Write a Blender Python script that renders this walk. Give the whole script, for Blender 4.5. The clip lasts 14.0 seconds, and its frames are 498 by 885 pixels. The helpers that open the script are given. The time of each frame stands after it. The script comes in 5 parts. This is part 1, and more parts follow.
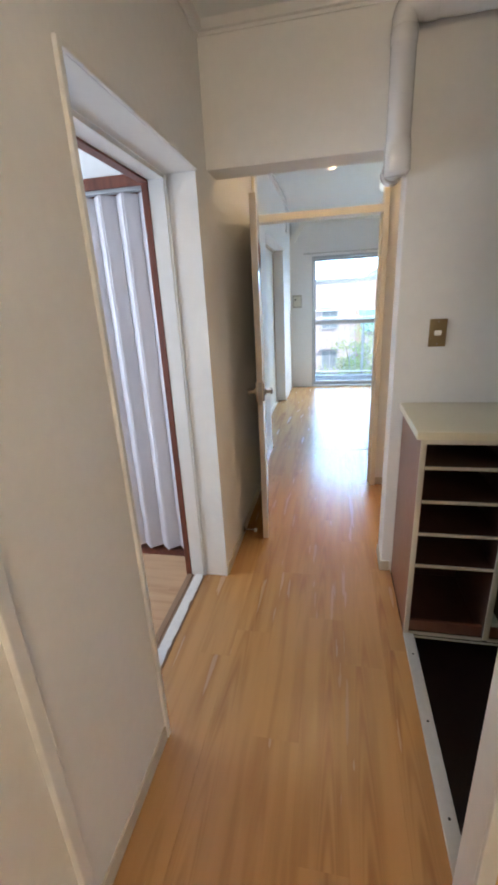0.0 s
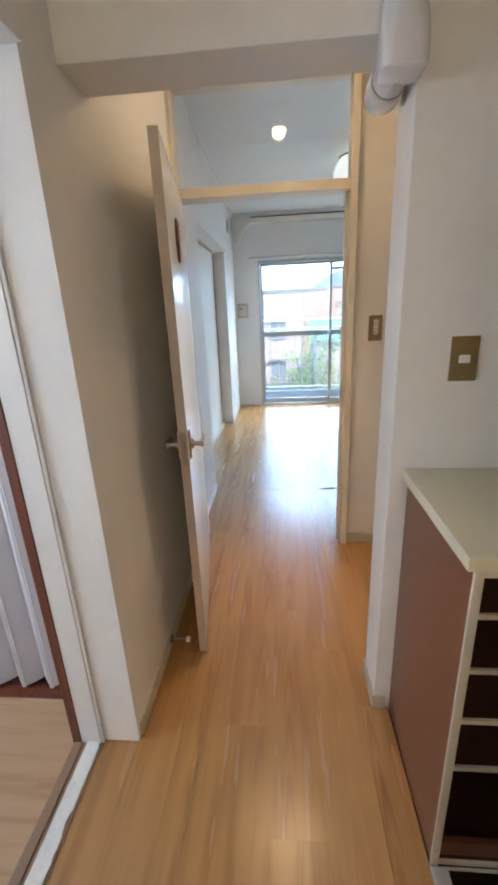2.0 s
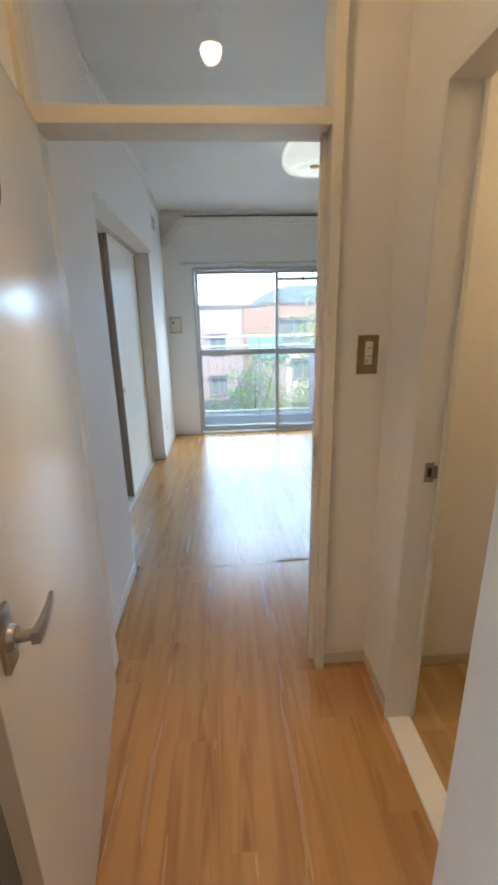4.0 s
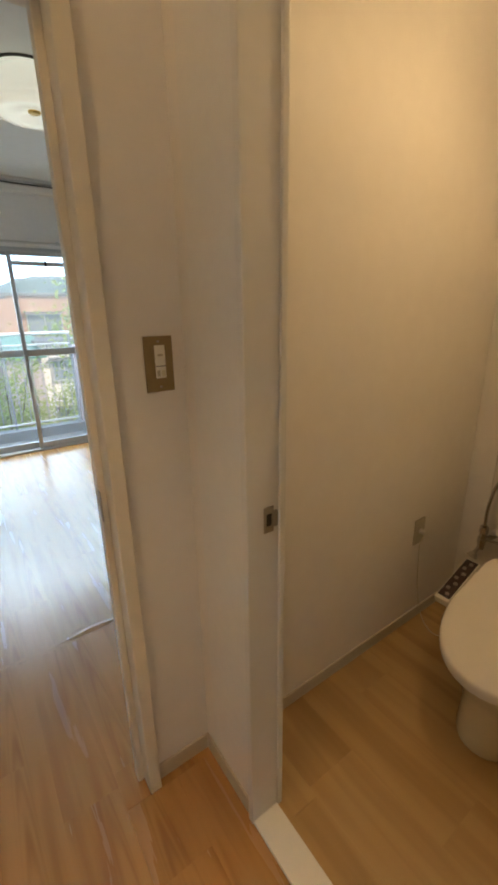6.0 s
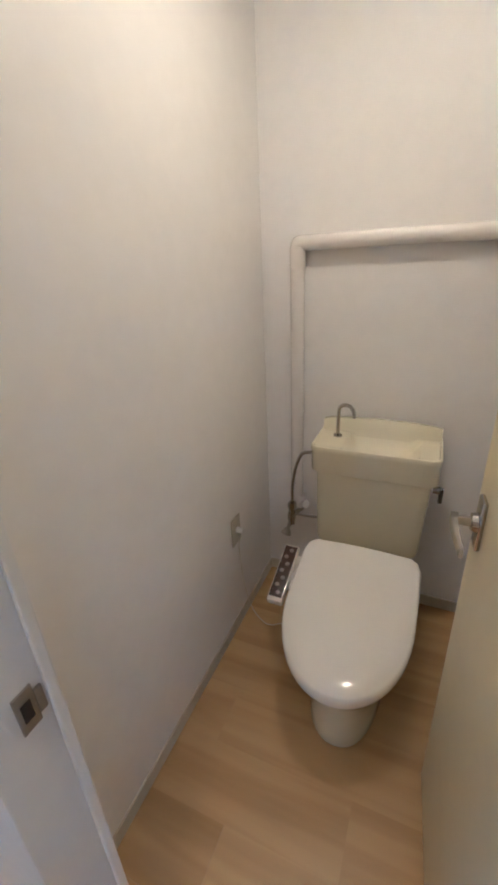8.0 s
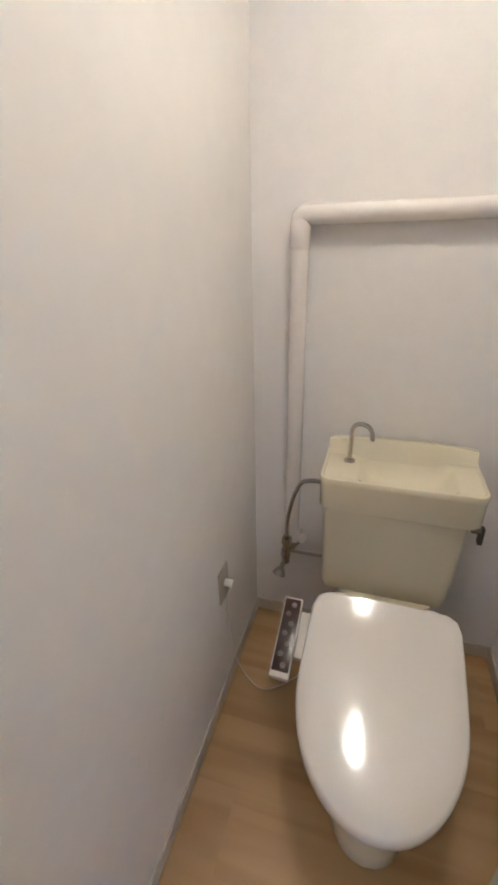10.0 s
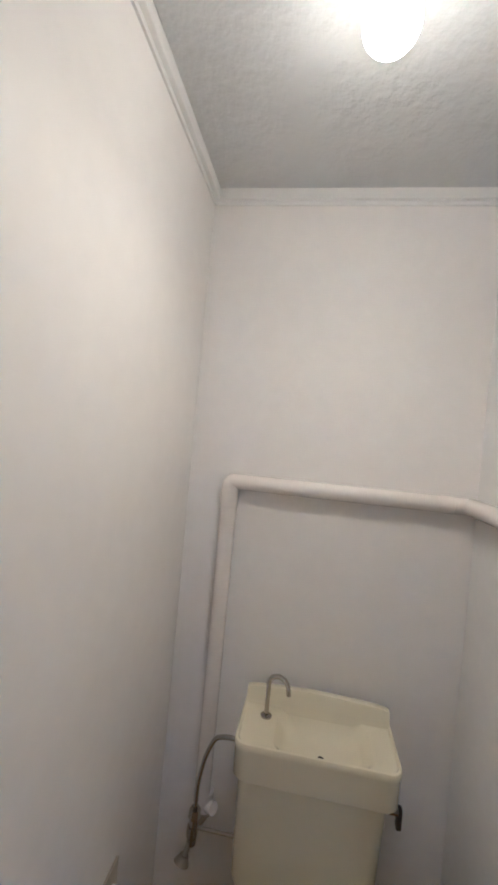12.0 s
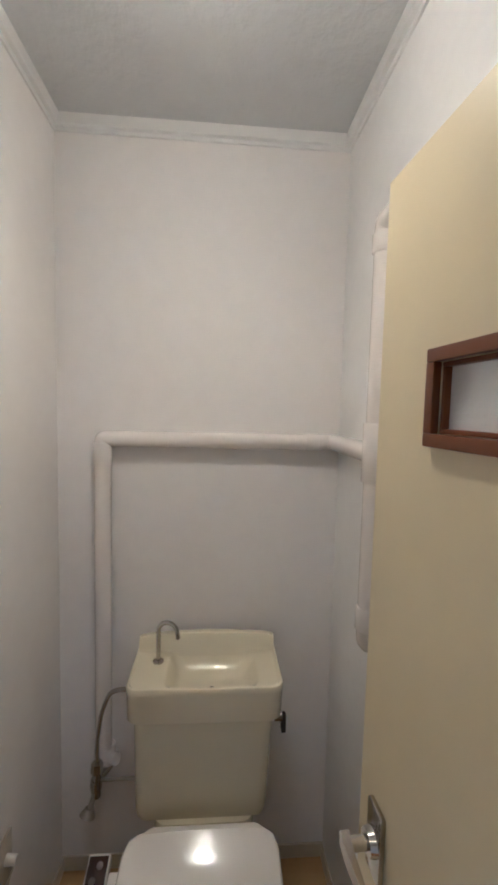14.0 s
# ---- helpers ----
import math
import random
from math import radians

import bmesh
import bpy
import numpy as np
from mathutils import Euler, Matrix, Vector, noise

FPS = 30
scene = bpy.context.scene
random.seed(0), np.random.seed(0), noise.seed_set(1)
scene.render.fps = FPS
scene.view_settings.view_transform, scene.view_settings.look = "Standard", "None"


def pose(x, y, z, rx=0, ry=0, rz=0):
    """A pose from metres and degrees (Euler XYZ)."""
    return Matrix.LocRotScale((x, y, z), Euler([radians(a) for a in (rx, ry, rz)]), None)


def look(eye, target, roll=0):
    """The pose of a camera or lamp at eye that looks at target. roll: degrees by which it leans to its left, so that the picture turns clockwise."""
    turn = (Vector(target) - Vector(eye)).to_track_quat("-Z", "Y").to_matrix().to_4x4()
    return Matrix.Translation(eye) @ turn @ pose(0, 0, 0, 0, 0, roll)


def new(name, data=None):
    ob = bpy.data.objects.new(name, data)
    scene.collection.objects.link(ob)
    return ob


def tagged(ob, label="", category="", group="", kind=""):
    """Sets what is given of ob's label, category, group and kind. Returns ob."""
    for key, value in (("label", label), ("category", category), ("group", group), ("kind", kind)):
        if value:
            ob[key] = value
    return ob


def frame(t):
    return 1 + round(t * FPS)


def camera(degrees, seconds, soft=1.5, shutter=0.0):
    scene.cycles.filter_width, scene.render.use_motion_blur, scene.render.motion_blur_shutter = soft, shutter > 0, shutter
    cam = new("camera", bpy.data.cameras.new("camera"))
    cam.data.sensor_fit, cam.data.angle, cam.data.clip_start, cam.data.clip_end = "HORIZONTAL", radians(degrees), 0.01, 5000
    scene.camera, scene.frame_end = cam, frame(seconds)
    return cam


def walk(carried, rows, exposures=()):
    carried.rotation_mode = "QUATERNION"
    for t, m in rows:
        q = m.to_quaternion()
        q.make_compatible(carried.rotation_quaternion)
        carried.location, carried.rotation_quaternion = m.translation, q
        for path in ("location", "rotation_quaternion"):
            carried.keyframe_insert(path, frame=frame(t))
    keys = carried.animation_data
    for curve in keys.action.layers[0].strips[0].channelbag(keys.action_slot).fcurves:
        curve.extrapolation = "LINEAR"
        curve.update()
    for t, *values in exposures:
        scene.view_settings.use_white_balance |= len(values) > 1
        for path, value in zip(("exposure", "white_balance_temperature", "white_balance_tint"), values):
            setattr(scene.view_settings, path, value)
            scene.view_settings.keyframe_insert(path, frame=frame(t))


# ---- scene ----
cam = camera(62.7, 14.0, soft=3.3)
PATH = [
    (0, (0.063, 0.004, 1.479), (-0.333, 1.851, 0.82), -3.0),
    (0.5, (0.045, 0.18, 1.478), (-0.329, 2.038, 0.839), -3.4),
    (1, (0.052, 0.42, 1.487), (-0.263, 2.285, 0.837), -3.6),
    (1.5, (0.033, 0.647, 1.456), (-0.184, 2.525, 0.804), -3.0),
    (2, (0.026, 0.863, 1.455), (-0.142, 2.755, 0.828), -2.6),
    (4.5, (0.026, 1.955, 1.439), (0.339, 3.848, 0.875), -1.0),
    (5, (0.049, 2.083, 1.44), (0.618, 3.911, 0.862), -0.9),
    (5.5, (0.042, 2.181, 1.444), (0.861, 3.906, 0.85), -1.1),
    (6, (0.133, 2.257, 1.438), (1.226, 3.816, 0.827), -1.0),
    (6.5, (0.251, 2.33, 1.453), (1.597, 3.673, 0.832), -0.9),
    (7, (0.373, 2.404, 1.476), (1.869, 3.537, 0.785), -1.1),
    (7.5, (0.43, 2.449, 1.477), (2.034, 3.39, 0.74), -2.1),
    (8, (0.463, 2.513, 1.477), (2.127, 3.275, 0.671), -2.9),
    (10.5, (0.787, 2.776, 1.435), (2.566, 3.256, 0.657), 0.3),
    (11, (0.778, 2.765, 1.564), (2.642, 3.21, 0.991), 2.2),
    (11.5, (0.73, 2.751, 1.603), (2.676, 3.147, 1.361), 4.4),
    (12, (0.695, 2.74, 1.675), (2.671, 3.052, 1.661), 5.3),
    (12.5, (0.682, 2.712, 1.712), (2.668, 2.926, 1.818), 5.0),
    (13, (0.679, 2.667, 1.709), (2.674, 2.739, 1.831), 4.1),
    (13.5, (0.688, 2.642, 1.684), (2.687, 2.579, 1.708), 2.7),
    (14, (0.701, 2.633, 1.631), (2.689, 2.482, 1.476), 1.4),
]
EXPOSURES = [(0, 1.6, 6500, 10), (0.5, 1.58, 6400, 10), (2, 1.5, 6650, 10), (4.5, 1.0, 6950, 10), (5.0, 0.82, 6950, 10), (5.5, 0.83, 7600, 10), (6.0, 0.88, 8100, 10), (6.5, 0.97, 6850, 10), (7.0, 1.36, 5200, 10), (7.5, 1.55, 4850, 10), (8.0, 1.6, 4720, 10), (10.5, 1.85, 4570, 10), (11, 1.66, 4510, 10), (12, 1.35, 4440, 10), (13, 1.02, 4430, 10), (13.5, 1.05, 4500, 10), (14, 1.17, 4500, 10)]
walk(cam, [(t, look(eye, target, roll)) for t, eye, target, roll in PATH], EXPOSURES)

# ---- world and sun ----
world = bpy.data.worlds.new("world")
scene.world = world
world.use_nodes = True
wn = world.node_tree.nodes
sky = wn.new("ShaderNodeTexSky")
sky.sky_type = "NISHITA"
sky.sun_disc = False
sky.sun_elevation = radians(43)
sky.sun_rotation = radians(141)
wn["Background"].inputs["Strength"].default_value = 0.06
world.node_tree.links.new(sky.outputs[0], wn["Background"].inputs["Color"])
sun = new("sun", bpy.data.lights.new("sun", "SUN"))
sun.data.energy = 2.8
sun.data.angle = radians(0.6)
sun.data.color = (1.0, 0.95, 0.88)
sun.matrix_world = look((0, 0, 0), (-0.47, 0.58, -0.66))

# strengths of the lamps
LIVING_WINDOW, SIDE_WINDOW, WASH_WINDOW = 66.0, 28.0, 10.0
HAZY_SKY = 4.4
BULB_TOILET, BULB_PASSAGE, FILL_HALL, LAMP_LIVING = 22.0, 34.0, 11.8, 0.28
BEAM_TOILET, BEAM_PASSAGE = 1.3, 0.85


def window_fill(name, x, y, z, w, h, power, rx, rz, colour=(0.69, 0.86, 1.0)):
    """An area lamp added by a window to strengthen the sky's light indoors."""
    lamp = new(name, bpy.data.lights.new(name, "AREA"))
    lamp.data.shape, lamp.data.size, lamp.data.size_y = "RECTANGLE", w, h
    lamp.data.energy, lamp.data.color = power, colour
    lamp.matrix_world = pose(x, y, z, rx, 0, rz)
    return lamp


# added fill lamps; the first two hang out of sight above their windows
window_fill("window_fill", 0.72, 7.72, 2.62, 2.0, 0.8, LIVING_WINDOW, -48, 0)
window_fill("window_fill", -1.95, 7.72, 2.62, 1.6, 0.8, SIDE_WINDOW, -48, 0)
window_fill("window_fill", -2.36, 1.35, 1.45, 0.9, 1.0, WASH_WINDOW, -90, 90, (0.70, 0.82, 1.0))


# ---- materials ----
def shader(name, base, rough=0.5, metal=0.0, grain=0.0, scale=40.0, bump=0.0, bump_scale=200.0, wear=0.0, coat=0.0, emission=0.0, emit_colour=None, dark=None):
    """A plain surface with mottling at two scales and fine relief."""
    m = bpy.data.materials.new(name)
    m.use_nodes = True
    nt = m.node_tree
    b = nt.nodes["Principled BSDF"]
    b.inputs["Base Color"].default_value = (*base, 1)
    b.inputs["Roughness"].default_value = rough
    b.inputs["Metallic"].default_value = metal
    b.inputs["Coat Weight"].default_value = coat
    if emission:
        b.inputs["Emission Color"].default_value = (*(emit_colour or base), 1)
        b.inputs["Emission Strength"].default_value = emission
    tc = nt.nodes.new("ShaderNodeTexCoord")
    if grain or wear:
        n1 = nt.nodes.new("ShaderNodeTexNoise")
        n1.inputs["Scale"].default_value = scale
        n1.inputs["Detail"].default_value = 6
        n2 = nt.nodes.new("ShaderNodeTexNoise")
        n2.inputs["Scale"].default_value = max(scale * 0.06, 0.8)
        n2.inputs["Detail"].default_value = 3
        for n in (n1, n2):
            nt.links.new(tc.outputs["Object"], n.inputs["Vector"])
        add = nt.nodes.new("ShaderNodeMath")
        add.operation = "MULTIPLY_ADD"
        add.inputs[1].default_value = 0.45
        nt.links.new(n1.outputs["Fac"], add.inputs[0])
        half = nt.nodes.new("ShaderNodeMath")
        half.operation = "MULTIPLY"
        half.inputs[1].default_value = 0.55
        nt.links.new(n2.outputs["Fac"], half.inputs[0])
        nt.links.new(half.outputs[0], add.inputs[2])
        ramp = nt.nodes.new("ShaderNodeValToRGB")
        low = dark or tuple(c * (1 - grain) for c in base)
        ramp.color_ramp.elements[0].position, ramp.color_ramp.elements[1].position = 0.32, 0.66
        ramp.color_ramp.elements[0].color = (*low, 1)
        ramp.color_ramp.elements[1].color = (*base, 1)
        nt.links.new(add.outputs[0], ramp.inputs["Fac"])
        nt.links.new(ramp.outputs["Color"], b.inputs["Base Color"])
        rr = nt.nodes.new("ShaderNodeMapRange")
        rr.inputs["To Min"].default_value = min(rough + 0.06, 1)
        rr.inputs["To Max"].default_value = max(rough - 0.05, 0.02)
        nt.links.new(add.outputs[0], rr.inputs["Value"])
        nt.links.new(rr.outputs[0], b.inputs["Roughness"])
    if bump:
        n3 = nt.nodes.new("ShaderNodeTexNoise")
        n3.inputs["Scale"].default_value = bump_scale
        n3.inputs["Detail"].default_value = 4
        nt.links.new(tc.outputs["Object"], n3.inputs["Vector"])
        bp = nt.nodes.new("ShaderNodeBump")
        bp.inputs["Strength"].default_value = bump
        bp.inputs["Distance"].default_value = 0.002
        nt.links.new(n3.outputs["Fac"], bp.inputs["Height"])
        nt.links.new(bp.outputs["Normal"], b.inputs["Normal"])
    return m


def wood(name, light, dark, rough=0.35, along="Y", per_object=True, fine=1.0, bump=0.08, spread=0.25, figure=0.0, gloss=0.5, contrast=1.0, ripple=0.0):
    """Wood: long streaks with cathedral figure along one axis, each piece cut from another place."""
    m = bpy.data.materials.new(name)
    m.use_nodes = True
    nt = m.node_tree
    b = nt.nodes["Principled BSDF"]
    tc = nt.nodes.new("ShaderNodeTexCoord")
    mp = nt.nodes.new("ShaderNodeMapping")
    s = {"X": (0.5, 7, 7), "Y": (7, 0.5, 7), "Z": (7, 7, 0.5)}[along]
    mp.inputs["Scale"].default_value = s
    nt.links.new(tc.outputs["Object"], mp.inputs["Vector"])
    vec = mp.outputs["Vector"]
    info = nt.nodes.new("ShaderNodeObjectInfo")
    if per_object:
        off = nt.nodes.new("ShaderNodeVectorMath")
        off.operation = "MULTIPLY_ADD"
        off.inputs[1].default_value = (1, 1, 1)
        comb = nt.nodes.new("ShaderNodeCombineXYZ")
        mul = nt.nodes.new("ShaderNodeMath")
        mul.operation = "MULTIPLY"
        mul.inputs[1].default_value = 57.0
        nt.links.new(info.outputs["Random"], mul.inputs[0])
        for k in range(3):
            nt.links.new(mul.outputs[0], comb.inputs[k])
        nt.links.new(vec, off.inputs[0])
        nt.links.new(comb.outputs[0], off.inputs[2])
        vec = off.outputs[0]
    warp = nt.nodes.new("ShaderNodeTexNoise")
    warp.inputs["Scale"].default_value = 0.9
    warp.inputs["Detail"].default_value = 3
    nt.links.new(vec, warp.inputs["Vector"])
    streak = nt.nodes.new("ShaderNodeTexNoise")
    streak.inputs["Scale"].default_value = 4.0 * fine
    streak.inputs["Detail"].default_value = 4
    streak.inputs["Roughness"].default_value = 0.5
    nt.links.new(vec, streak.inputs["Vector"])
    rings = nt.nodes.new("ShaderNodeMath")
    rings.operation = "SINE"
    mult = nt.nodes.new("ShaderNodeMath")
    mult.operation = "MULTIPLY"
    mult.inputs[1].default_value = 34.0
    nt.links.new(warp.outputs["Fac"], mult.inputs[0])
    nt.links.new(mult.outputs[0], rings.inputs[0])
    mix = nt.nodes.new("ShaderNodeMath")
    mix.operation = "MULTIPLY_ADD"
    mix.inputs[1].default_value = 0.07
    nt.links.new(rings.outputs[0], mix.inputs[0])
    soft = nt.nodes.new("ShaderNodeMath")
    soft.operation = "MULTIPLY_ADD"
    soft.inputs[1].default_value, soft.inputs[2].default_value = contrast, 0.5 * (1 - contrast)
    nt.links.new(streak.outputs["Fac"], soft.inputs[0])
    nt.links.new(soft.outputs[0], mix.inputs[2])
    tone = nt.nodes.new("ShaderNodeMath")
    tone.operation = "MULTIPLY_ADD"
    tone.inputs[1].default_value = spread if per_object else 0.0
    nt.links.new(info.outputs["Random"], tone.inputs[0])
    nt.links.new(mix.outputs[0], tone.inputs[2])
    last = tone.outputs[0]
    if figure:
        # pointed growth rings nested along the middle of each board, here strong and there faint
        def math_node(op, a, b=None, c=None):
            n = nt.nodes.new("ShaderNodeMath")
            n.operation = op
            for k, v in enumerate((a, b, c)):
                if v is None:
                    continue
                if isinstance(v, (int, float)):
                    n.inputs[k].default_value = v
                else:
                    nt.links.new(v, n.inputs[k])
            return n.outputs[0]
        sep = nt.nodes.new("ShaderNodeSeparateXYZ")
        nt.links.new(tc.outputs["Object"], sep.inputs[0])
        shift = math_node("MULTIPLY_ADD", info.outputs["Random"], 0.09, -0.045)
        x = math_node("ADD", sep.outputs[0], shift)
        wob = nt.nodes.new("ShaderNodeTexNoise")
        wob.inputs["Scale"].default_value = 0.55
        wob.inputs["Detail"].default_value = 3
        nt.links.new(vec, wob.inputs["Vector"])
        x = math_node("MULTIPLY_ADD", wob.outputs["Fac"], 0.05, math_node("SUBTRACT", x, 0.025))
        bow = math_node("MULTIPLY", math_node("MULTIPLY", x, x), 2000.0)
        run = math_node("MULTIPLY_ADD", sep.outputs[1], 4.5, math_node("MULTIPLY", info.outputs["Random"], 31.0))
        wave = math_node("SINE", math_node("MULTIPLY", math_node("ADD", bow, run), 6.28))
        near = math_node("POWER", 2.718, math_node("MULTIPLY", math_node("MULTIPLY", x, x), -1700.0))
        mask = nt.nodes.new("ShaderNodeMapRange")
        mask.inputs["From Min"].default_value, mask.inputs["From Max"].default_value = 0.30, 0.62
        nt.links.new(warp.outputs["Fac"], mask.inputs["Value"])
        band = math_node("MULTIPLY", near, mask.outputs[0])
        last = math_node("SUBTRACT", last, math_node("MULTIPLY", math_node("MULTIPLY_ADD", wave, 0.55, 0.55), math_node("MULTIPLY", band, figure)))
    ramp = nt.nodes.new("ShaderNodeValToRGB")
    ramp.color_ramp.elements[0].position, ramp.color_ramp.elements[1].position = 0.28, 0.95
    ramp.color_ramp.elements[0].color = (*dark, 1)
    ramp.color_ramp.elements[1].color = (*light, 1)
    mid = ramp.color_ramp.elements.new(0.55)
    mid.color = (*[0.35 * d + 0.65 * l for d, l in zip(dark, light)], 1)
    nt.links.new(last, ramp.inputs["Fac"])
    nt.links.new(ramp.outputs["Color"], b.inputs["Base Color"])
    rr = nt.nodes.new("ShaderNodeMapRange")
    rr.inputs["To Min"].default_value = rough + 0.012
    rr.inputs["To Max"].default_value = rough - 0.012
    b.inputs["Specular IOR Level"].default_value = gloss
    nt.links.new(streak.outputs["Fac"], rr.inputs["Value"])
    nt.links.new(rr.outputs[0], b.inputs["Roughness"])
    bp = nt.nodes.new("ShaderNodeBump")
    bp.inputs["Strength"].default_value = bump
    bp.inputs["Distance"].default_value = 0.002
    nt.links.new(streak.outputs["Fac"], bp.inputs["Height"])
    if ripple:
        # the sheet lies a little wavy over the floor below
        wavy = nt.nodes.new("ShaderNodeTexNoise")
        wavy.inputs["Scale"].default_value = 5.0
        wavy.inputs["Detail"].default_value = 2
        geo = nt.nodes.new("ShaderNodeNewGeometry")
        nt.links.new(geo.outputs["Position"], wavy.inputs["Vector"])
        second = nt.nodes.new("ShaderNodeBump")
        second.inputs["Strength"].default_value = ripple
        second.inputs["Distance"].default_value = 0.01
        nt.links.new(wavy.outputs["Fac"], second.inputs["Height"])
        nt.links.new(bp.outputs["Normal"], second.inputs["Normal"])
        bp = second
    nt.links.new(bp.outputs["Normal"], b.inputs["Normal"])
    return m


def glass(name, rough=0.0, tint=(1, 1, 1), bump=0.0):
    m = bpy.data.materials.new(name)
    m.use_nodes = True
    nt = m.node_tree
    b = nt.nodes["Principled BSDF"]
    b.inputs["Base Color"].default_value = (*tint, 1)
    b.inputs["Roughness"].default_value = rough
    b.inputs["Transmission Weight"].default_value = 1.0
    b.inputs["IOR"].default_value = 1.45
    if bump:
        n = nt.nodes.new("ShaderNodeTexNoise")
        n.inputs["Scale"].default_value = 130
        bp = nt.nodes.new("ShaderNodeBump")
        bp.inputs["Strength"].default_value = bump
        tc = nt.nodes.new("ShaderNodeTexCoord")
        nt.links.new(tc.outputs["Object"], n.inputs["Vector"])
        nt.links.new(n.outputs["Fac"], bp.inputs["Height"])
        nt.links.new(bp.outputs["Normal"], b.inputs["Normal"])
    return m


M_WALL = shader("wallpaper", (0.84, 0.83, 0.81), 0.62, grain=0.05, scale=30, bump=0.02, bump_scale=420)
M_WALL_TOILET = shader("toilet_wallpaper", (0.85, 0.82, 0.79), 0.5, grain=0.05, scale=18, bump=0.02, bump_scale=380)
M_MUSTARD = shader("mustard_paint", (0.66, 0.43, 0.14), 0.5, grain=0.06, scale=20, bump=0.05, bump_scale=120)
M_CEIL = shader("ceiling_paint", (0.78, 0.80, 0.79), 0.40, grain=0.06, scale=12, bump=0.25, bump_scale=90)
M_CEIL_OLD = shader("old_ceiling_paint", (0.63, 0.635, 0.635), 0.28, grain=0.10, scale=9, bump=1.0, bump_scale=34)
M_CEIL_OLD.node_tree.nodes["Bump"].inputs["Distance"].default_value = 0.0045
M_TRIM = shader("white_paint", (0.80, 0.79, 0.77), 0.35, grain=0.05, scale=25, bump=0.12, bump_scale=60)
M_TRIM_CREAM = shader("cream_paint", (0.78, 0.73, 0.64), 0.4, grain=0.08, scale=25, bump=0.1, bump_scale=60)
M_CHIPPED = shader("chipped_white_paint", (0.80, 0.79, 0.76), 0.45, grain=0.2, scale=60, bump=0.3, bump_scale=70)
M_BASE = shader("vinyl_baseboard", (0.58, 0.52, 0.42), 0.45, grain=0.08, scale=30)
M_BROWN = wood("brown_stained_wood", (0.20, 0.055, 0.028), (0.09, 0.022, 0.012), 0.35, "Z", fine=1.5)
M_FLOOR = wood("wood_floor", (0.50, 0.268, 0.096), (0.25, 0.114, 0.038), 0.27, "Y", spread=0.05, bump=0.0, figure=0.16, gloss=0.85, contrast=0.42, fine=0.8, ripple=0.03)
M_FLOOR_PALE = wood("pale_wood_floor", (0.56, 0.36, 0.21), (0.40, 0.23, 0.12), 0.38, "X", spread=0.12)
M_FLOOR_TOILET = wood("toilet_floor", (0.56, 0.375, 0.180), (0.35, 0.21, 0.085), 0.33, "Y", fine=0.3, bump=0.01, spread=0.02, contrast=0.65, figure=0.03)
M_UNDER = shader("joint", (0.16, 0.075, 0.03), 0.7, grain=0.2)
M_SHOEBOX = shader("brown_laminate", (0.185, 0.073, 0.046), 0.30, grain=0.12, scale=30)
# darker brown for the cabinet's shelves, divider and back panel
M_SHELF_IN = shader("dark_inner_brown", (0.055, 0.017, 0.010), 0.55, grain=0.25, scale=20)
M_EDGE = shader("ivory_edging", (0.60, 0.56, 0.47), 0.4, grain=0.08)
M_COUNTER = shader("ivory_laminate", (0.66, 0.61, 0.46), 0.3, grain=0.06, scale=60)
M_TILE = shader("genkan_tile", (0.025, 0.010, 0.009), 0.4, grain=0.3, scale=30, bump=0.1)
M_ALU = shader("aluminium", (0.50, 0.52, 0.54), 0.42, 0.55, grain=0.06, scale=80)
M_ALU_TRIM = shader("worn_aluminium", (0.62, 0.61, 0.58), 0.42, 0.4, grain=0.12, scale=60)
M_CHROME = shader("chrome", (0.50, 0.47, 0.43), 0.12, 1.0, grain=0.12, scale=120)
M_STEEL = shader("brushed_steel", (0.42, 0.39, 0.36), 0.32, 1.0, grain=0.1, scale=150)
M_PLATE = shader("bronze_plate", (0.34, 0.25, 0.13), 0.38, 0.6, grain=0.1, scale=80)
M_PLASTIC = shader("white_plastic", (0.82, 0.80, 0.75), 0.3, grain=0.03)
M_IVORY = shader("ivory_plastic", (0.70, 0.66, 0.54), 0.35, grain=0.04)
M_SOCKET = shader("grey_beige_plastic", (0.50, 0.46, 0.38), 0.4, grain=0.05)
M_YELLOWED = shader("yellowed_glue", (0.62, 0.48, 0.16), 0.5, grain=0.4, scale=60)
M_DARK = shader("dark_slot", (0.02, 0.014, 0.012), 0.5, grain=0.1)
M_PORCELAIN = shader("cream_porcelain", (0.76, 0.70, 0.52), 0.12, grain=0.03, scale=8, coat=0.4)
M_SEAT = shader("white_gloss_plastic", (0.84, 0.80, 0.74), 0.09, grain=0.02, scale=8, coat=0.3)
M_PIPE = shader("painted_pipe", (0.80, 0.75, 0.70), 0.16, grain=0.04, scale=30, bump=0.02, bump_scale=60)
M_PIPE_GREY = shader("grey_vinyl_pipe", (0.72, 0.72, 0.74), 0.13, grain=0.05, scale=30)
M_DOOR = shader("door_laminate", (0.82, 0.79, 0.72), 0.24, grain=0.05, scale=20, coat=0.1)
M_DOOR_EDGE = shader("door_edge", (0.55, 0.47, 0.38), 0.45, grain=0.1, scale=40)
M_DOOR_CREAM = shader("cream_door_paint", (0.70, 0.61, 0.40), 0.42, grain=0.05, scale=15, bump=0.06, bump_scale=80)
M_OAK = wood("varnished_wood", (0.15, 0.040, 0.004), (0.070, 0.015, 0.0015), 0.45, "X", fine=1.6)
